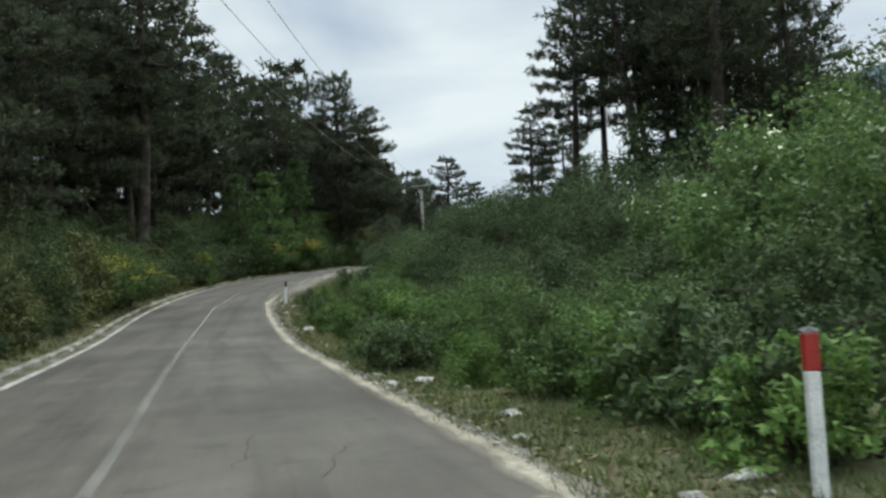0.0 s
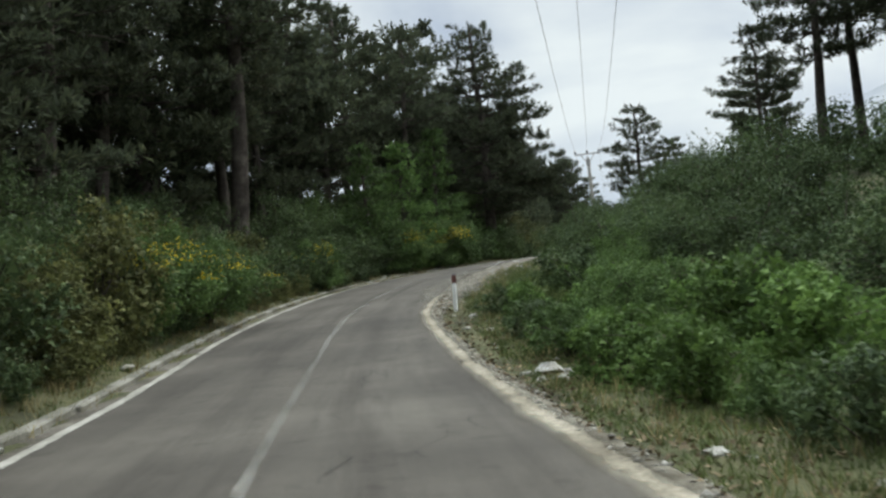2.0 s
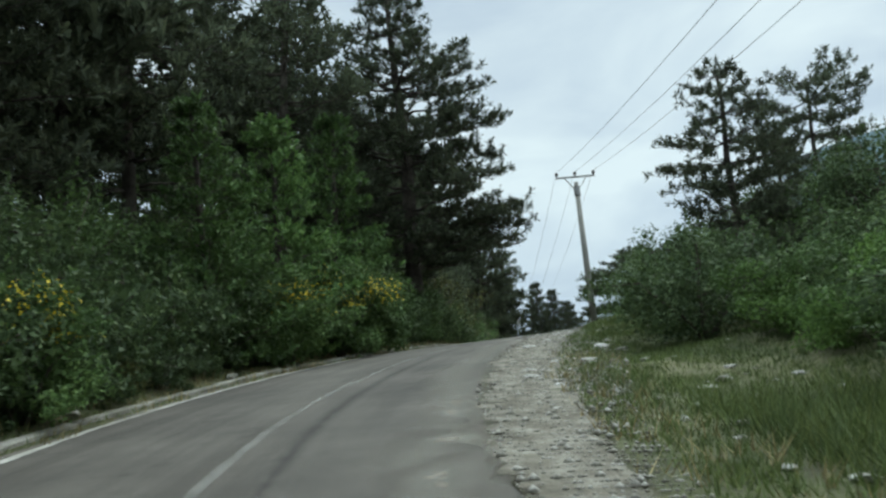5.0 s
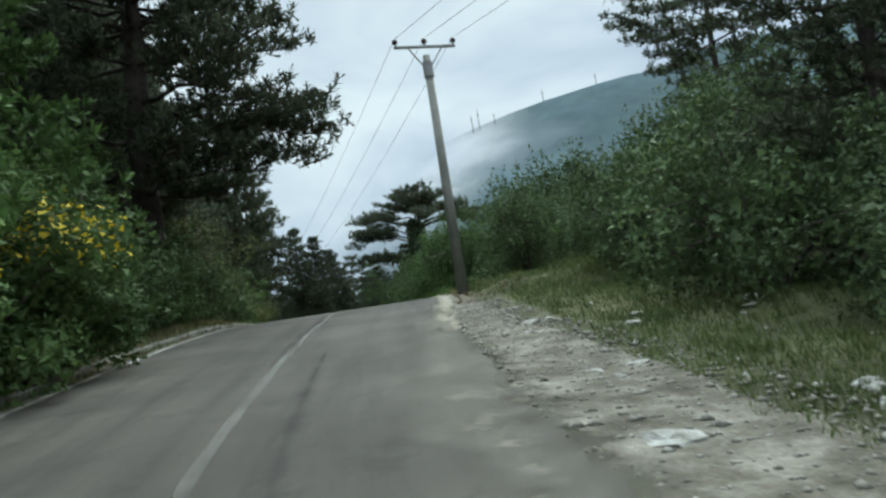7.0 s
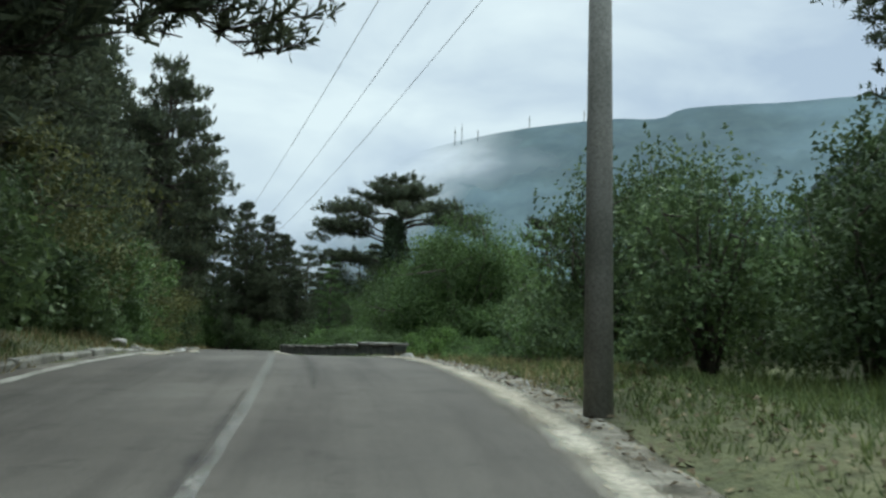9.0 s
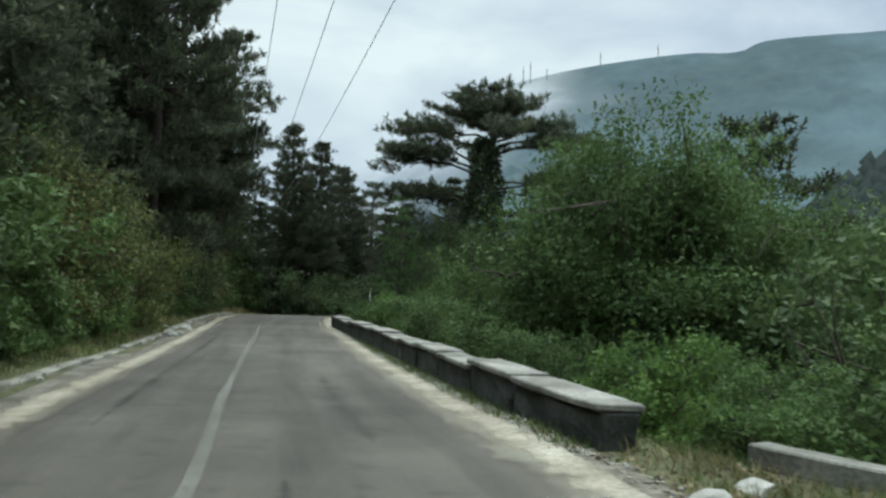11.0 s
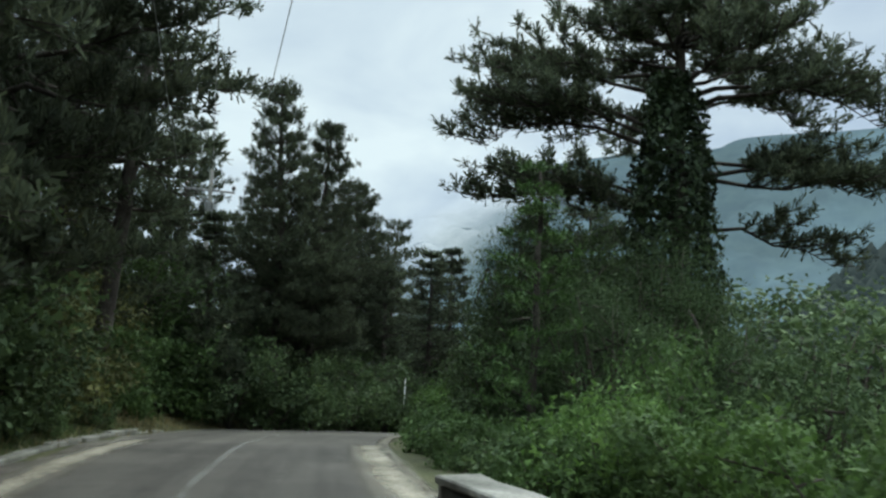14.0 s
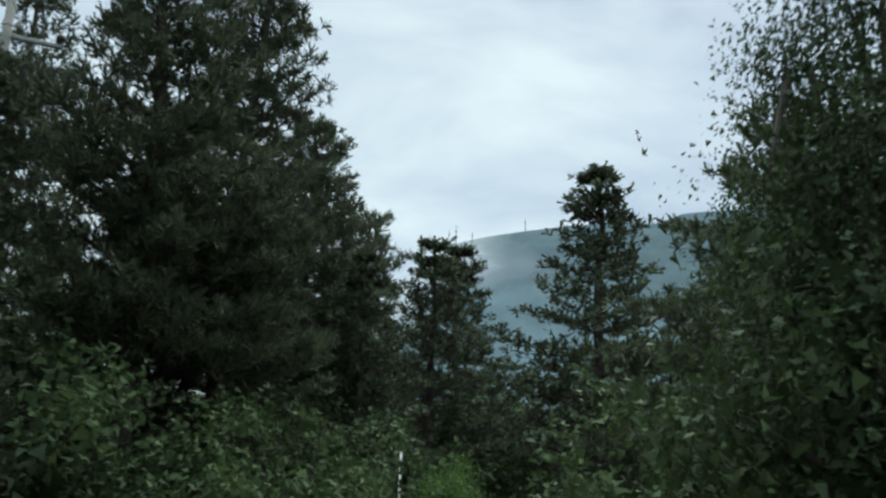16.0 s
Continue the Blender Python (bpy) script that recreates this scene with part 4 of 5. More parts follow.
def marker_post(x, y, tall, turn, label, band):
    p = thing("marker_post", label, "post", "roadside marker posts", pose(x, y, ground_z(x, y) + 0.1, 0, 2.0, turn))
    w = 0.056
    part("shaft", mesh_of("shaft", *box((-w, -0.03, -0.3), (w, 0.03, tall * 0.71), 0.012), M_POST_WHITE), p)
    part("band", mesh_of("band", *box((-w - 0.003, -0.033, tall * 0.712), (w + 0.003, 0.033, tall * 0.955), 0.01), band), p, "red reflective band")
    cap = [(-w, -0.03, tall * 0.957), (w, -0.03, tall * 0.957), (w, 0.03, tall * 0.957), (-w, 0.03, tall * 0.957), (-w - 0.025, 0, tall * 0.975), (w + 0.025, 0, tall * 0.975), (0, 0, tall * 1.0)]
    part("cap", mesh_of("cap", cap, [(0, 1, 2, 3), (0, 1, 6), (1, 5, 6), (5, 2, 6), (2, 3, 6), (3, 4, 6), (4, 0, 6)], M_BLACK), p)


marker_post(2.06, 7.25, 1.12, 8, "white roadside marker post with a red band", M_RED)
marker_post(-10.27, 41.0, 0.98, -10, "white roadside marker post with a faded dark red band", M_DARK_RED)


def stone_mesh(k, rough=0.3):
    bm = bmesh.new()
    bmesh.ops.create_icosphere(bm, subdivisions=2, radius=0.5)
    for v in bm.verts:
        n = noise.noise(v.co * 2.2 + Vector((k * 3.1, 0, 0))) + 0.5 * noise.noise(v.co * 5 + Vector((0, k * 2.3, 0)))
        v.co *= 1 + rough * n
        v.co.z *= 0.6
    me = bpy.data.meshes.new("rock")
    bm.to_mesh(me)
    bm.free()
    me.materials.append(M_STONE)
    return me


STONES = [stone_mesh(k, 0.6) for k in range(5)]


def rock(x, y, size, label="pale limestone rock lying on the verge", flat=1.0):
    r = new("rock", STONES[rnd.randrange(5)])
    r.matrix_basis = pose(x, y, ground_z(x, y) + size * 0.08, 0, 0, rnd.uniform(0, 360)) @ Matrix.Diagonal((size, size * rnd.uniform(0.6, 1), size * rnd.uniform(0.6, 1) * flat, 1))
    tagged(r, label, "rock", "limestone rocks on the verge")


# the rocks round (-6.8, 30.2) stand in for a crumpled white bag
for x, y, s in ((-6.8, 30.2, 0.5), (-6.55, 29.5, 0.32), (-7.1, 29.9, 0.26), (1.7, 7.9, 0.3), (-1.5, 15.2, 0.32), (-0.1, 11.4, 0.25), (-11.1, 63.1, 0.36), (-10.3, 57.6, 0.32), (-9.6, 61.0, 0.35),
                (-19.6, 43.0, 0.5), (-19.9, 43.8, 0.4), (-10.75, 120.2, 0.6), (-10.6, 121.2, 0.45), (-10.5, 124.6, 0.5), (-10.6, 118.5, 0.4), (-5.3, 95.6, 0.4), (-4.6, 96.2, 0.35), (-12.6, 96, 0.45), (-12.3, 99.5, 0.4)):
    rock(x, y, s)
for _ in range(46):
    y = rnd.uniform(4, 60) if rnd.random() < 0.8 else rnd.uniform(60, 76)
    u = float(np.interp(y, LINE[:700, 1], W_RIGHT[:700])) + rnd.uniform(0.2, 1.5 if y < 42 else 3.8)
    rock(*beside(y, u), rnd.uniform(0.08, 0.26))
for _ in range(60):
    y = rnd.uniform(46, 72)
    u = float(np.interp(y, LINE[:700, 1], W_RIGHT[:700])) + rnd.uniform(0.5, 5.0)
    rock(*beside(y, u), rnd.uniform(0.08, 0.3), "broken pale limestone lying in short grass", 0.7)
for _ in range(20):
    y = rnd.uniform(20, 135)
    u = -float(np.interp(y, LINE[:700, 1], W_LEFT[:700])) - rnd.uniform(0.45, 1.0)
    rock(*beside(y, u), rnd.uniform(0.15, 0.35), "broken pale stone beside the kerb")
slab = tagged(new("concrete_slab", mesh_of("concrete_slab", *rough_box((-0.85, -0.16, -0.1), (0.85, 0.16, 0.16), 0.02, 0.015, 3), M_KERB_PALE)), "fallen pale concrete slab lying on gravel", "slab")
slab.matrix_basis = pose(-2.9, 97.6, ground_z(-2.9, 97.6) + 0.12, 0, 0, -75)


def pebbles(count, seed):
    rng = np.random.default_rng(seed)
    base = np.array([(1, 0, 0), (-1, 0, 0), (0, 1, 0), (0, -1, 0), (0, 0, 0.7), (0, 0, -0.5)])
    tri = np.array([(0, 2, 4), (2, 1, 4), (1, 3, 4), (3, 0, 4), (2, 0, 5), (1, 2, 5), (3, 1, 5), (0, 3, 5)])
    vs, fs = [], []
    for k in range(count):
        y = rng.choice([rng.uniform(2, 46), rng.uniform(44, 76), rng.uniform(44, 76), rng.uniform(44, 76), rng.uniform(44, 76), rng.uniform(84, 126)])
        wr, wg = float(np.interp(y, LINE[:700, 1], W_RIGHT[:700])), float(np.interp(y, LINE[:700, 1], W_GRAVEL[:700]))
        x, y = beside(y, wr - 0.1 + wg * 1.35 * rng.random() ** 0.8)
        s = rng.choice([0.014, 0.022, 0.034, 0.06], p=[0.42, 0.36, 0.18, 0.04])
        a = rng.uniform(0, 6.28)
        rot = np.array([(math.cos(a), -math.sin(a), 0), (math.sin(a), math.cos(a), 0), (0, 0, 1)])
        vs.append((base * rng.uniform(0.7, 1.3, (6, 1)) * s) @ rot + np.array((x, y, ground_z(x, y) + 0.03)))
        fs.append(tri + 6 * k)
    return tagged(new("pebble_scatter", np_mesh("pebble_scatter", np.concatenate(vs), np.concatenate(fs), M_PEBBLE)), "scattered pale limestone pebbles on the shoulder", "gravel", kind="stuff")


pebbles(9000, 5)


def litter(count, seed):
    """Dead leaves, bark and straw on the strip of bare soil beside the asphalt."""
    rng = np.random.default_rng(seed)
    c = []
    for _ in range(count):
        y = rng.uniform(2, 47) if rng.random() < 0.75 else rng.uniform(76, 98)
        x, y = beside(y, float(np.interp(y, LINE[:700, 1], W_RIGHT[:700])) + 0.15 + 1.7 * rng.random() ** 1.4)
        c.append((x, y, ground_z(x, y) + rng.uniform(0.015, 0.05)))
    v, f = leaves(rng, np.array(c), np.tile((0.0, 0.0, 1.0), (count, 1)), 0.075, aspect=0.7, spread=0.35)
    return tagged(new("leaf_litter", np_mesh("leaf_litter", v, f, M_LITTER)), "brown dead leaves and straw on the bare verge", "litter", kind="stuff")


litter(9000, 15)

# ---------------------------------------------------------------- trees and bushes
rnd = random.Random(12)
PINE_KINDS = [(15, 3.7, 0.1, "tall dark black pine with layered branches"), (13, 4.0, 0.06, "broad dark black pine with drooping lower branches"), (17, 3.4, 0.38, "high slender black pine with a bare lower trunk")]
PINES = [pine("pine", 11 + k, h, r, b, "black", 0.02 * (k - 1), 0.26, tuft=0.48, density=0.9, label=lab, group="pines along the road", blades=14, fine=0.68) for k, (h, r, b, lab) in enumerate(PINE_KINDS)]
PINES_BACK = [pine("pine", 21 + k, h, r * 1.1, b, "black", 0.02 * (k - 1), 0.24, tuft=0.66, density=0.6, label=lab, group="pines along the road", blades=9) for k, (h, r, b, lab) in enumerate(PINE_KINDS[:2])]
FIRS = [pine("young_pine", 31 + k, 8, 2.3, 0.05, "cone", 0, 0.12, M_NEEDLE_YOUNG, 0.34, 1.0, 12, label="young bright green pine of conical shape", group="young pines", per=(5, 8)) for k in range(2)]
LEFT_BUSH = [shrub("bush", 51, 3.2, 2.6, M_LEAF, 0.125, 3500, label="dense green roadside bush above the kerb", group="roadside bushes"),
             shrub("bush", 52, 3.6, 3.2, M_LEAF_DARK, 0.125, 3500, label="dense dark green roadside bush", group="roadside bushes"),
             shrub("bush", 54, 3.0, 3.4, M_LEAF_BROWN, 0.12, 3700, label="olive-brown leafed bush by the kerb", group="roadside bushes"),
             shrub("broom_bush", 61, 2.6, 2.6, M_LEAF, 0.085, 6500, flowers=M_YELLOW, n_flower=2500, label="green bush with yellow blossom", group="yellow flowering bushes")]
RIGHT_BUSH = [shrub("bush", 53, 3.2, 2.2, M_LEAF_BRIGHT, 0.085, 6400, label="low bright green bush by the gravel", group="roadside bushes"),
              shrub("bush", 55, 3.4, 2.6, M_LEAF, 0.085, 6400, label="leafy mid green bush by the gravel", group="roadside bushes"),
              shrub("elder_bush", 56, 3.4, 3.0, M_LEAF, 0.09, 7600, flowers=M_WHITE_FLOWER, n_flower=160, label="green bush with cream-white blossom", group="roadside bushes")]
TREE = [shrub("broadleaf_tree", 71, 5.4, 6.4, M_LEAF, 0.15, 7500, 11, label="broadleaf tree with a dense green crown", group="broadleaf trees", category="tree"),
        shrub("broadleaf_tree", 72, 5.0, 6.8, M_LEAF_DARK, 0.15, 7500, 11, label="dark green broadleaf tree with dense crown", group="broadleaf trees", category="tree")]


TREE_FAR = shrub("broadleaf_tree", 75, 5.2, 6.7, M_LEAF_DARK, 0.24, 2600, 9, label="dark green broadleaf tree on the far slope", group="broadleaf trees", category="tree")

LOW = [shrub("bramble", 81 + k, 3.2, 2.3, m, 0.15, 2300, 6, label=lab, group="low brambles on the verge") for k, (m, lab) in enumerate(((M_LEAF_BRIGHT, "low bright green bramble at the verge"), (M_LEAF, "low mid green bramble at the verge"), (M_LEAF_DARK, "low dark green bramble at the verge"), (M_LEAF_BROWN, "low olive bramble beside the kerb")))]


def zone(y0, y1, step, u0, u1, kinds, s0, s1, tall=1.0):
    """Plants in a row along the road, u0 to u1 metres to the right of its line."""
    y = y0
    while y < y1:
        x_, y_ = beside(y + rnd.uniform(-0.3, 0.3) * step, rnd.uniform(u0, u1))
        put(rnd.choice(kinds), x_, y_, rnd.uniform(0, 360), rnd.uniform(s0, s1), 0.1, tall * rnd.uniform(0.9, 1.1))
        y += step


BIG = [shrub("tall_bush", 57 + k, 5.6, 5.8, m, 0.115, 9000, 9, label=lab, group="tall bushes behind the kerb") for k, (m, lab) in enumerate(((M_LEAF_DARK, "tall dark green bush below the pines"), (M_LEAF_BROWN, "tall olive-brown bush below the pines"), (M_LEAF, "tall leafy green bush below the pines")))]
TALL = [shrub("broadleaf_tree", 73, 6.2, 11.5, M_LEAF_DARK, 0.07, 72000, 34, clump=(0.085, 0.145), label="tall dark green broadleaf tree", group="broadleaf trees", category="tree"),
        shrub("broadleaf_tree", 74, 7.4, 9.0, M_LEAF, 0.115, 52000, 32, clump=(0.085, 0.145), label="spreading broadleaf tree with bright green crown", group="broadleaf trees", category="tree")]
CONE = pine("cone_pine", 113, 14, 3.0, 0.06, "cone", 0, 0.2, None, 0.42, 1.0, 19, "dense dark pine with a pointed conical crown", "conical pines", per=(5, 8))
CONE_DENSE = pine("cone_pine", 115, 14, 2.5, 0.25, "column", 0, 0.2, None, 0.36, 1.35, 22, "dense dark pine with upswept branch tips", "conical pines", per=(5, 8), blades=21, fine=0.5)
WIDE = pine("pine", 117, 13, 4.2, 0.15, "black", 0, 0.24, None, 0.42, 1.2, 13, "broad full-crowned dark pine on the slope", "pines along the road", per=(5, 8), blades=16, fine=0.65)
CEDAR = pine("young_cedar", 121, 8, 1.7, 0.08, "cone", 0, 0.1, M_NEEDLE_YOUNG, 0.26, 0.8, 13, "sparse young cedar with level branches", "young pines", per=(3, 5), droop=0.0, fine=0.7)
UMBRELLA = pine("umbrella_pine", 119, 13, 4.6, 0.48, "umbrella", 0, 0.24, None, 0.46, 1.1, 7, "open pine with a flat spreading crown", "pines along the road", per=(5, 7), blades=15, fine=0.65)
G, D, O, Y = LEFT_BUSH
B, M, E = RIGHT_BUSH
R = shrub("bush", 58, 3.5, 3.0, M_LEAF_DARK, 0.085, 6600, label="dark leafy bush beside the gravel", group="roadside bushes")
zone(-2, 60, 2.3, -5.8, -4.9, [O, D, D, O, D, D, G], 0.75, 1.05)
zone(-2, 60, 1.5, -4.9, -4.3, LOW[2:], 0.34, 0.52)
zone(60, 94, 1.7, -5.3, -4.8, LOW[1:3], 0.34, 0.52)
zone(95, 140, 1.6, -4.4, -3.9, LOW[1:3], 0.27, 0.42)
zone(-2, 60, 4.6, -8.4, -7.0, [BIG[0], BIG[0], BIG[1]], 0.7, 0.95)
zone(60, 94, 2.4, -6.3, -5.3, [G, D, G, D], 0.85, 1.2)
zone(61, 82, 4.5, -7.6, -6.6, [BIG[2]], 0.75, 0.95)
zone(62, 94, 4.6, -8.6, -7.4, [BIG[0], BIG[2]], 0.85, 1.1)
zone(95, 146, 2.4, -5.3, -4.6, [G, D, G, O], 0.9, 1.25)
zone(95, 148, 3.9, -7.8, -6.6, [BIG[0], BIG[1], BIG[2]], 0.95, 1.2)
zone(-4, 80, 4.2, -10.8, -8.8, PINES, 0.95, 1.25)
zone(-2, 82, 6.0, -17, -13.5, PINES_BACK, 1.1, 1.45)
zone(10, 64, 7.0, -23, -19, PINES_BACK, 1.1, 1.4)
zone(95, 142, 5.0, -10.0, -8.2, [CONE], 1.05, 1.35)
zone(90, 148, 5.6, -15.5, -12.5, PINES_BACK, 1.15, 1.45)
zone(13, 40, 1.4, 4.4, 5.3, LOW[:3], 0.34, 0.55)
zone(7, 14, 1.6, 5.6, 6.4, LOW[:3], 0.42, 0.58)
zone(7, 44, 2.4, 6.2, 7.2, [LOW[0], M, LOW[2]], 0.55, 0.8)
zone(7, 46, 3.0, 7.6, 9.0, [M, B, R, M], 0.55, 0.8)
for x, y, s in ((5.4, 18.6, 1.35), (7.8, 21.5, 1.5), (6.6, 15.4, 1.2), (3.8, 22.5, 1.05)):
    put(E, x, y, x * 60, s, 0.1)
zone(8, 60, 3.6, 9.6, 11.2, [R, D, R], 0.85, 1.1)
zone(6, 60, 4.2, 12, 14, [TREE[1]], 0.48, 0.65)
zone(44, 62, 2.6, 7.8, 9.2, [M, B, R], 0.75, 1.05)
zone(62, 78, 2.6, 6.8, 8.2, [R], 0.95, 1.25)
zone(62, 86, 5.0, 10.5, 12.5, [TREE[1], TREE[0]], 0.62, 0.75)
zone(99, 112, 2.6, 5.7, 6.6, [M, B], 0.55, 0.75)
zone(112, 131, 2.6, 5.6, 6.6, [M, B, M], 0.8, 1.1)
zone(99, 131, 4.2, 8.4, 10, [M, B, M, D], 1.0, 1.35)
zone(18, 76, 5.0, 15, 20, [TREE_FAR], 0.55, 0.8)
zone(40, 84, 8, 24, 29, [PINES[2]], 1.0, 1.2)
zone(80, 91, 2.6, 9.5, 11.5, [R, R, M], 1.1, 1.4)
zone(78, 96, 4.5, 15, 19, [TREE_FAR], 0.7, 0.9)
zone(129, 142, 1.6, 4.3, 4.8, LOW[1:3], 0.45, 0.6)
zone(129, 136, 2.0, 6.0, 6.7, [M, R, M], 0.75, 0.9)

# single trees
def put_top(ob, own, x, y, top_z, turn=0.0, wide=1.0, sink=0.2):
    """Stands a tree so that its top reaches the height top_z."""
    z = ground_z(x, y) - sink
    s = (top_z - z) / own
    return put(ob, x, y, turn, s * wide, sink, 1 / wide)


GREAT_CROWN = ((0, 0.5), (0.12, 0.8), (0.2, 0.95), (0.4, 0.8), (0.6, 0.75), (0.72, 0.62), (0.85, 0.42), (1.0, 0.25))
big_left = pine("great_pine", 101, 20, 5.4, 0.2, GREAT_CROWN, 0.0, 0.42, None, 0.46, 0.95, 15, "great black pine with long layered branches over the road", per=(6, 9), split=True, blades=16, fine=0.65,
                aimed=[(0.27, 22, 5.6, -0.02, 0.06), (0.3, 8, 5.6, 0.0, 0.05), (0.34, 16, 5.5, 0.02, 0.04), (0.42, 4, 4.8, 0.03, 0.04), (0.5, 18, 4.7, 0.04, 0.04), (0.56, 2, 4.8, 0.05, 0.03), (0.62, 12, 4.6, 0.05, 0.02), (0.68, 4, 4.2, 0.08, 0.0)])
put_top(big_left, 20, -15.4, 85.2, 29.6, 0)
bare_left = pine("leaning_pine", 103, 21, 4.2, 0.5, "black", 0.06, 0.4, None, 0.5, 0.9, 9, "tall pine with a bare leaning grey trunk")
put_top(bare_left, 21, -22.6, 53.5, 29.0, 0)


def spreading_pine(x, y, top_z, right):
    """The old pine at the bend: fat ivy-clad trunk, flat crown, long single limbs. right: the azimuth across the valley side."""
    z = ground_z(x, y) - 0.2
    tall = top_z - z
    share = lambda h: (h - z) / tall
    left = right + 180
    arms = [(20.7, right + 4, 6.0, 0.06, 0.12), (20.2, right - 8, 6.1, -0.08, 0.14), (20.5, right + 22, 5.4, 0.0, 0.12), (18.3, right - 4, 5.7, -0.09, 0.05), (18.5, right + 12, 5.2, -0.03, 0.05), (18.0, right - 20, 5.0, -0.06, 0.03),
            (16.7, right + 2, 4.7, -0.22, 0.02), (18.8, left - 2, 6.0, 0.06, 0.15), (19.0, left + 10, 5.6, 0.14, 0.16), (19.6, left - 14, 5.6, 0.12, 0.12), (20.6, left + 4, 5.4, 0.16, 0.1), (21.2, left - 20, 5.2, 0.14, 0.08),
            (17.0, left + 6, 3.0, 0.02, 0.02), (17.2, left - 6, 5.8, 0.1, 0.02), (17.4, left + 16, 5.2, 0.08, 0.04), (20.2, right + 90, 5.5, 0.05, 0.1), (20.4, right - 80, 5.5, 0.05, 0.1)]
    arms += [(21.2 + 0.2 * k, right + 47 * k, 4.3 - 0.2 * k, 0.26, 0.06) for k in range(15)]
    tree = pine("spreading_pine", 108, tall, 7.3, share(top_z - 1.6), ((0, 0.4), (1, 0.2)), 0.0, 0.42, None, 0.46, 1.35, 4, "old spreading pine with a flat crown and ivy-clad trunk", per=(4, 6), split=True, blades=21, fine=0.5,
                aimed=[(share(h), az, ln, rise, arch) for h, az, ln, rise, arch in arms])
    rng = np.random.default_rng(7)
    n = 15000
    h, a = rng.uniform(1, 21.3 - z, n), rng.uniform(0, 6.283, n)
    r = np.interp(h + z, [12, 16, 18.5, 20, 21.5], [1.45, 1.3, 1.15, 0.85, 0.55]) * rng.uniform(0.65, 1.0, n) * (1 + 0.16 * np.sin(a * 3 + h * 1.3) + 0.12 * np.sin(a * 5 - h * 2.1))
    v, f = leaves(rng, np.stack([r * np.cos(a), r * np.sin(a), h], 1), np.stack([np.cos(a), np.sin(a), 0 * a + 0.3], 1), 0.22)
    part("ivy", np_mesh("ivy", v, f, M_IVY), tree, "dark ivy covering the trunk")
    tree.matrix_basis = pose(x, y, z)
    return tree


spreading_pine(5.6, 140.4, 24.0, -13)

for k, (x, y, top, wide) in enumerate(((6.0, 67, 29, 0.95), (8.6, 69, 30, 0.9), (11.5, 66, 29, 0.95), (15, 64, 30, 1.0), (13, 59, 27, 1.0), (18, 58, 28, 1.0), (22, 66, 30, 1.0), (17, 50, 24, 1.0),
                                       (-3.8, 68.7, 16.4, 1.0), (-1.6, 70.5, 14.8, 1.0), (2.6, 66.0, 19.0, 1.1),
                                       (-19.5, 80, 21, 1.0), (-21, 88, 22, 1.0), (-18.5, 92, 25, 1.0), (-12.5, 149, 25, 1.0), (-14, 157, 25, 1.0), (-9.5, 161, 24, 1.0), (0.0, 166, 21.5, 0.9), (-5, 169, 23, 1.0), (-11, 172, 26, 1.0),
                                       (3.2, 170.5, 21.6, 0.8), (14, 186, 18, 1.0), (14, 168, 17.5, 1.0), (20, 172, 16, 1.0))):
    own, ob = ((15, PINES[0]), (13, PINES[1]), (15, PINES_BACK[0]) if x < -12 or y > 165 or x > 12.5 else (17, PINES[2]))[(k * 2) % 3]
    own, ob = (17, PINES[2]) if k < 3 else (15, PINES[0]) if k < 8 else (own, ob)
    put_top(ob, own, x, y, top, k * 67, wide)
put_top(CONE_DENSE, 14, -5.0, 151.5, 23.1, 0, 0.85)
put_top(CONE_DENSE, 14, -3.5, 153.2, 22.4, 120, 0.85)
for x, y, s in ((-6.6, 148.9, 1.15), (-5.0, 149.9, 1.05), (-3.6, 151.2, 1.0), (-1.8, 153.4, 1.1), (0.2, 155.6, 1.1)):
    put(D, x, y, x * 90, s, 0.1)
put_top(CONE_DENSE, 14, -0.6, 160.5, 21.8, 220, 1.1)
put_top(CONE, 14, 8.3, 160.0, 21.1, 0, 1.25)
put_top(UMBRELLA, 13, 7.0, 88.6, 23.2, 130, 0.9)
put_top(WIDE, 13, 13.5, 160.0, 18.5, 70, 1.0)
for k, (x, y, top) in enumerate(((-7.6, 149.4, 17.5), (-5.2, 153.4, 16.5), (-2.4, 156.4, 17.6), (0.6, 158.4, 17.2), (3.4, 161.8, 18.6), (-9.4, 152.0, 18.5), (5.6, 165, 19.4))):
    put_top(CONE, 14, x, y, top, k * 71, 1.25)
put_top(CONE, 14, -15.5, 118, 24, 200, 1.1)
put_top(CONE, 14, -13.2, 131, 25, 260, 1.0)
put_top(FIRS[0], 8, -17.8, 75.3, 18.6)
put_top(FIRS[1], 8, -18.6, 69.2, 16.6, 80)
put_top(FIRS[0], 8, -19.4, 64.4, 15.4, 200)
put_top(CEDAR, 8, -0.3, 136.4, 16.8, 30)
put_top(FIRS[0], 8, -17.4, 92.0, 14.0, 50)

put_top(TALL[1], 9.0, 0.9, 109.8, 17.1, 0, 0.88)
put_top(TALL[1], 9.0, 3.4, 111.5, 17.0, 70, 0.95)
for x, y, top in ((-2.0, 91.0, 15.6), (0.2, 92.6, 16.6), (2.4, 94.6, 17.2)):
    put_top(TREE[1], 6.8, x, y, top, x * 50, 0.9)
for x, y, top in ((-4.3, 83.6, 13.9), (-2.4, 82.6, 14.5), (-0.6, 81.6, 15.1), (1.2, 80.2, 15.6)):
    put_top(TREE[1], 6.8, x, y, top, x * 70, 0.95)
put_top(BIG[1], 5.8, -12.7, 119.8, 16.4, 20, 0.85)
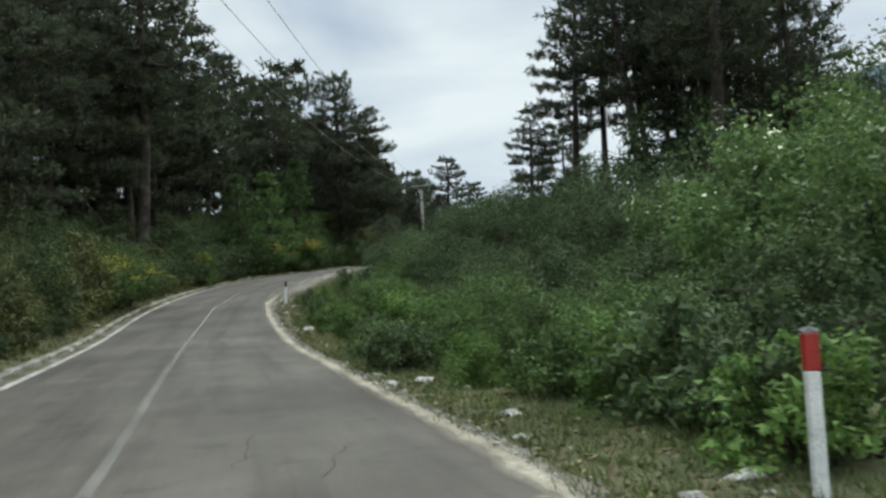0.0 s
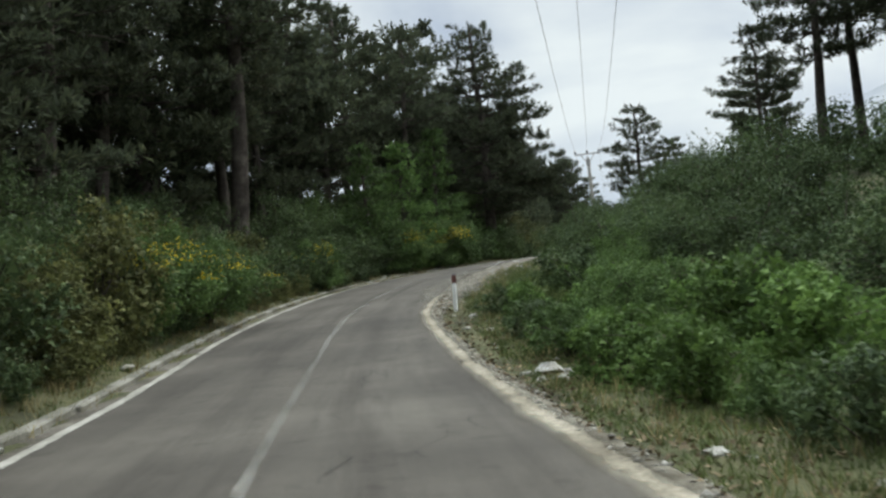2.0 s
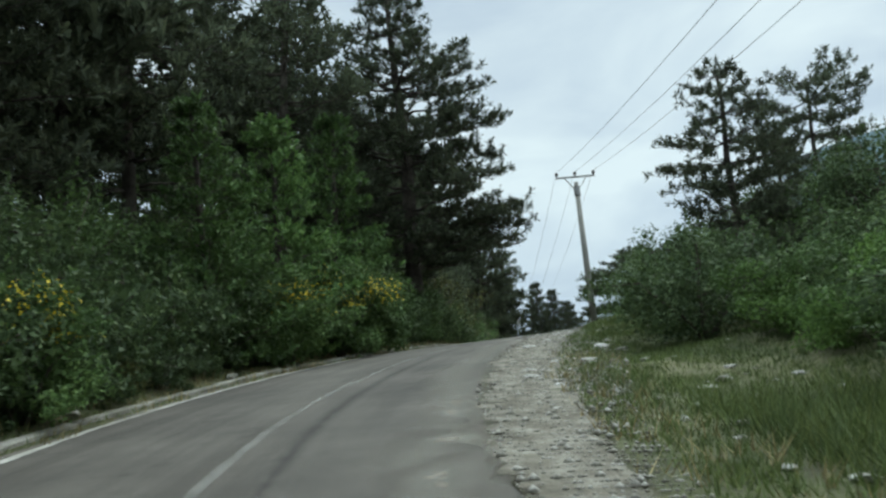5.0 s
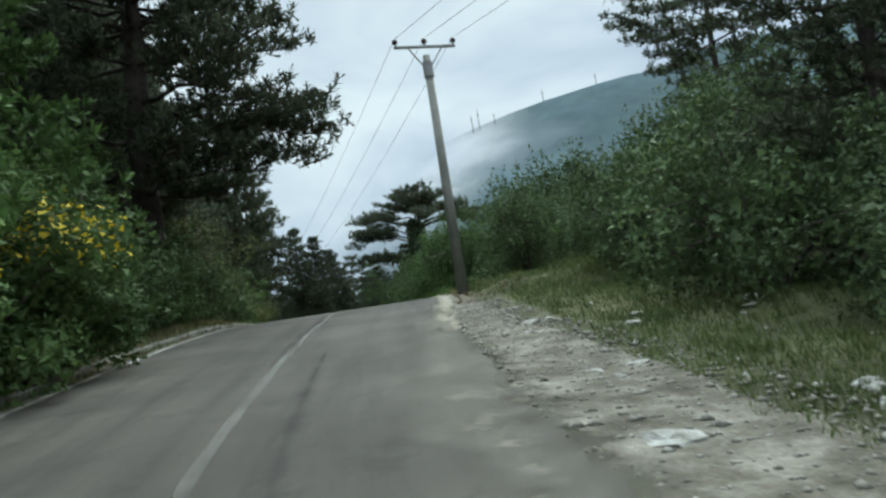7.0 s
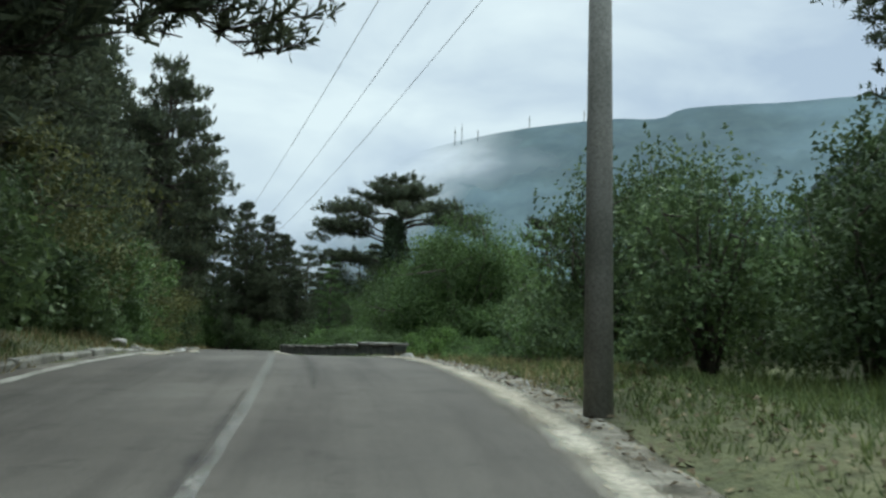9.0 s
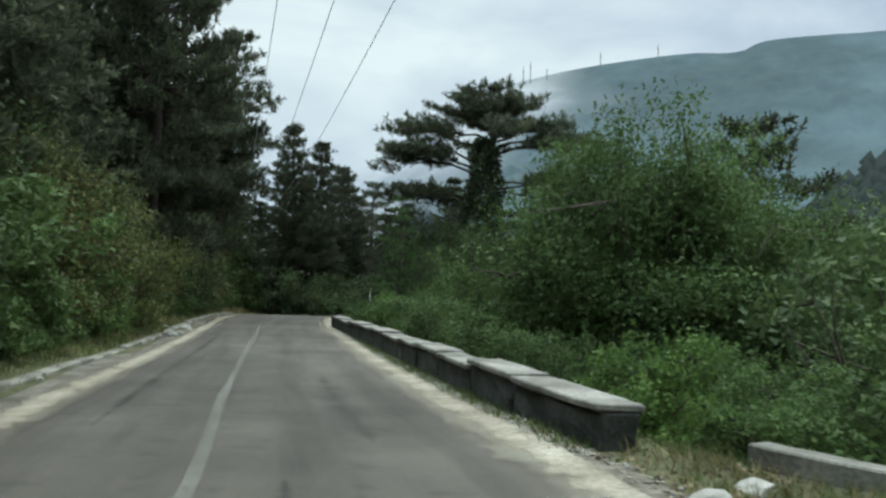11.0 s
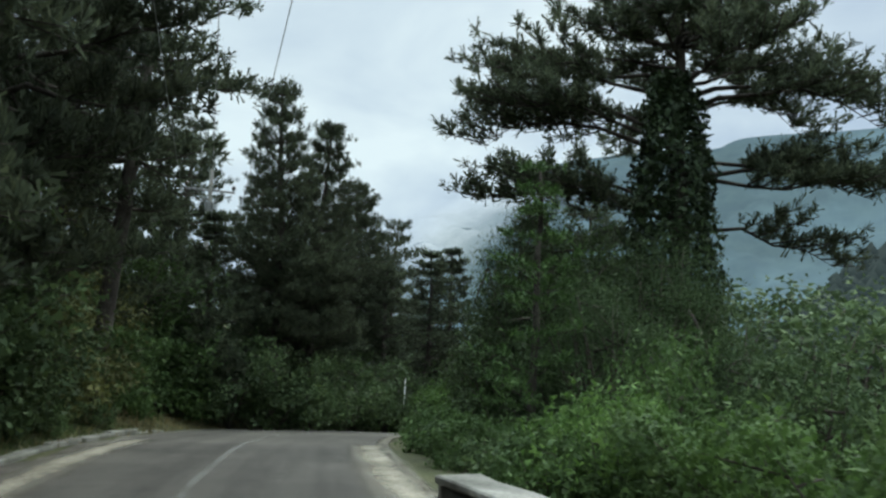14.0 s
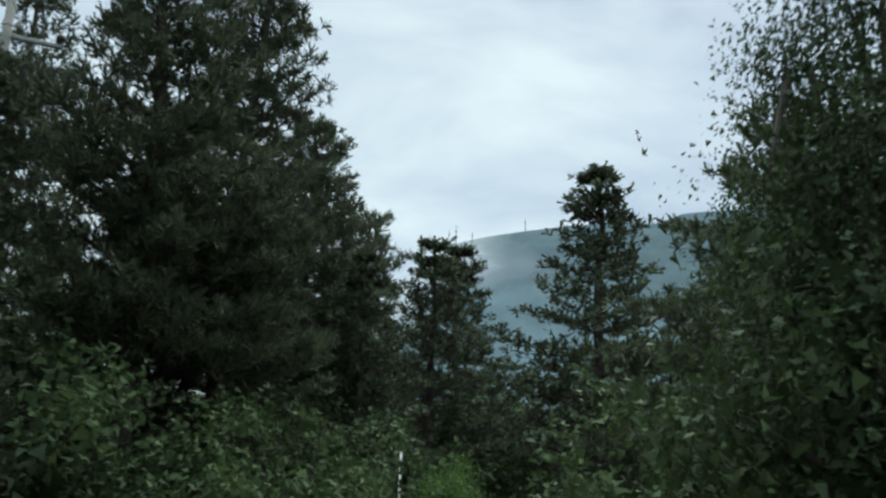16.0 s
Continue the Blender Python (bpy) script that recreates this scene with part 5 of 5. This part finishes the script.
put_top(BIG[1], 5.8, -13.4, 115.8, 16.0, 100, 0.85)
put_top(TALL[0], 11.5, 1.6, 141.6, 18.3, 0, 0.8)
put_top(TREE[1], 6.8, 3.4, 141.8, 18.0, 130, 0.8)
put_top(BIG[0], 5.8, 0.9, 141.4, 14.6, 60, 0.9)
put_top(BIG[0], 5.8, 2.4, 139.6, 15.0, 200, 1.0)
put_top(TALL[0], 11.5, 4.4, 138.6, 16.8, 80, 1.0)
put_top(TALL[0], 11.5, 1.4, 136.2, 14.8, 160, 1.1)
put_top(TREE[0], 6.8, 1.0, 133.0, 14.0, 140, 0.8)
put_top(TREE[1], 6.8, 6.5, 136.0, 14.0, 140, 0.9)
for x, y, ob, s in ((-10, 150, D, 1.5), (-8, 152, G, 1.4), (-5, 154.2, D, 1.4), (-2, 157.0, G, 1.3), (2, 160.2, D, 1.4), (6.5, 161.5, G, 1.2), (11, 163.2, B, 1.2), (16, 164.2, D, 1.4), (22, 165, G, 1.4), (29, 165.5, D, 1.6),
                    (-12.5, 154, BIG[0], 1.0), (-7, 158, BIG[0], 1.0), (-1, 162, BIG[0], 1.0), (12, 168, BIG[0], 1.05), (9, 172, BIG[2], 1.0), (8, 152.6, M, 1.2), (13, 153.5, B, 1.3), (4, 150, D, 1.3), (6.5, 150.5, BIG[0], 0.8), (10, 151.5, BIG[0], 0.9), (10.5, 157, BIG[0], 1.0), (14, 156, BIG[0], 1.1), (18, 160, BIG[0], 1.1), (18, 154, M, 1.5)):
    put(ob, x, y, rnd.uniform(0, 360), s, 0.1)


put_top(B, 2.2, 2.2, 156.8, 12.2, 40, 1.0, 0.1)
pole = tagged(new("marker_pole", mesh_of("marker_pole", *tube([(0, 0, -0.4), (0, 0, 1.2), (0, 0, 2.5)], [0.03, 0.03, 0.028], 8), M_POST_WHITE, smooth=True)), "thin white pole standing among roadside bushes", "post")
pole.matrix_basis = pose(1.2, 156.4, ground_z(1.2, 156.4))


def grass(name, label, mat, spots, seed, tall=0.11):
    """Blades on the verges; spots: (y0, y1, u0, u1, how many)."""
    rng = np.random.default_rng(seed)
    c, hs = [], []
    for y0, y1, u0, u1, n in spots:
        for _ in range(n):
            x, y = beside(rng.uniform(y0, y1), rng.uniform(u0, u1))
            z = ground_z(x, y)
            k = 6
            p = np.tile((x, y, z - 0.02), (k, 1)) + rng.normal(0, 0.06, (k, 3)) * np.array((1, 1, 0))
            c.append(p)
            hs.append(np.full(k, tall * rng.uniform(0.5, 1.5)))
    c, hs = np.concatenate(c), np.concatenate(hs)
    n = len(c)
    lean = rng.normal(0, 0.45, (n, 3)) * np.array((1, 1, 0)) + np.array((0, 0, 1.0))
    a = rng.normal(0, 1, (n, 3)) * np.array((1, 1, 0))
    a /= np.linalg.norm(a, axis=1)[:, None]
    v = np.stack([c - a * 0.009, c + a * 0.009, c + lean * hs[:, None]], 1).reshape(-1, 3)
    return tagged(new(name, np_mesh(name, v, np.arange(len(v)).reshape(-1, 3), mat)), label, "grass", kind="stuff")


grass("verge_grass", "short green grass on the verge", M_GRASS, [(2, 46, 3.45, 6.2, 8500), (46, 76, 3.9, 8.5, 9000), (80, 96, 3.8, 6, 1500), (74, 97, 3.9, 8, 3200), (97, 130, 4.0, 5.2, 1200), (98, 126, 3.36, 3.75, 1100), (-2, 146, -5.0, -3.4, 4600), (96, 142, -5.4, -3.3, 4200)], 3)
grass("dry_verge_grass", "dry straw-coloured grass beside the kerb", M_DRY, [(-2, 146, -4.6, -3.2, 1700), (140, 150, -5.5, -3.2, 500), (20, 60, 3.6, 5, 350), (84, 98, 3.6, 6, 300)], 5, 0.2)
grass("tall_grass", "tall bright green grass beside the marker post", M_GRASS, [(36, 52, 5.0, 7.5, 2400), (74, 84, 6, 9, 800)], 9, 0.32)
for x, y, top in ((-16.4, 73.4, 12.8), (-17.0, 70.8, 12.6), (-16.4, 77.6, 12.6), (-18.0, 67.4, 11.6), (-17.8, 38.4, 7.7), (-17.7, 40.6, 7.5), (-17.6, 35.8, 7.2), (-19.2, 54.5, 9.4)):
    put_top(Y, 2.7, x, y, top, x * 100, 1.0, 0.1)
put_top(PINES[1], 13, 7.6, 114.8, 17.3, 40, 0.9)
for x, y, top, ob in ((24, 128, 17.5, TREE_FAR), (29, 133, 19, TREE_FAR), (34, 140, 19, TREE_FAR), (20, 138, 14.5, TREE_FAR), (14, 127, 12.5, TREE_FAR), (16, 119, 11.5, TREE_FAR), (26, 150, 17, TREE_FAR), (38, 128, 18, TREE_FAR)):
    put_top(ob, 6.6, x, y, top, x * 31, 1.0)
for x, y, top in ((17.5, 156, 18.2), (22, 165, 19.6), (25.5, 162, 19.8), (19.0, 150, 17.4), (27, 157, 19.2), (31, 152, 19.5), (14.5, 163, 16.5)):
    put_top(TREE_FAR, 6.8, x, y, top, x * 47, 1.1)
put_top(WIDE, 13, 6.4, 148.6, 18.6, 250, 0.95)
put_top(TALL[1], 9.0, 4.2, 107.0, 15.0, 200, 0.9)
for k, (x, top) in enumerate(((-22, 24), (-17, 23), (-12.5, 22), (-8, 21.5), (-4, 20.5), (0.5, 20.5), (4.5, 20), (8.5, 19), (12.5, 18.2), (17, 18), (22, 18.5), (27, 19), (33, 19.5))):
    put_top(PINES_BACK[k % 2], (15, 13)[k % 2], x, 188 + 3 * (k % 3), top, k * 53, 1.35)
    put_top(TREE_FAR, 6.8, x + 2, 182 + 2 * (k % 2), top - 5.5, k * 31, 1.2)
put_top(PINES[2], 17, -10.3, 143.2, 26.8, 20, 0.95)
put_top(WIDE, 13, -11.8, 136.0, 28.0, 140, 0.66)
put_top(WIDE, 13, -12.4, 129.0, 28.0, 260, 0.66)
for x, y, top in ((13, 52, 16.5), (17, 50, 17.5), (21, 48, 18.0), (9.5, 56, 16.5), (25, 52, 19.0), (14.5, 58, 18.0), (19.5, 56, 18.5)):
    put_top(TREE_FAR, 6.8, x, y, top, x * 37, 1.05)
put_top(TALL[1], 9.0, 0.6, 111.6, 16.8, 140, 0.85)
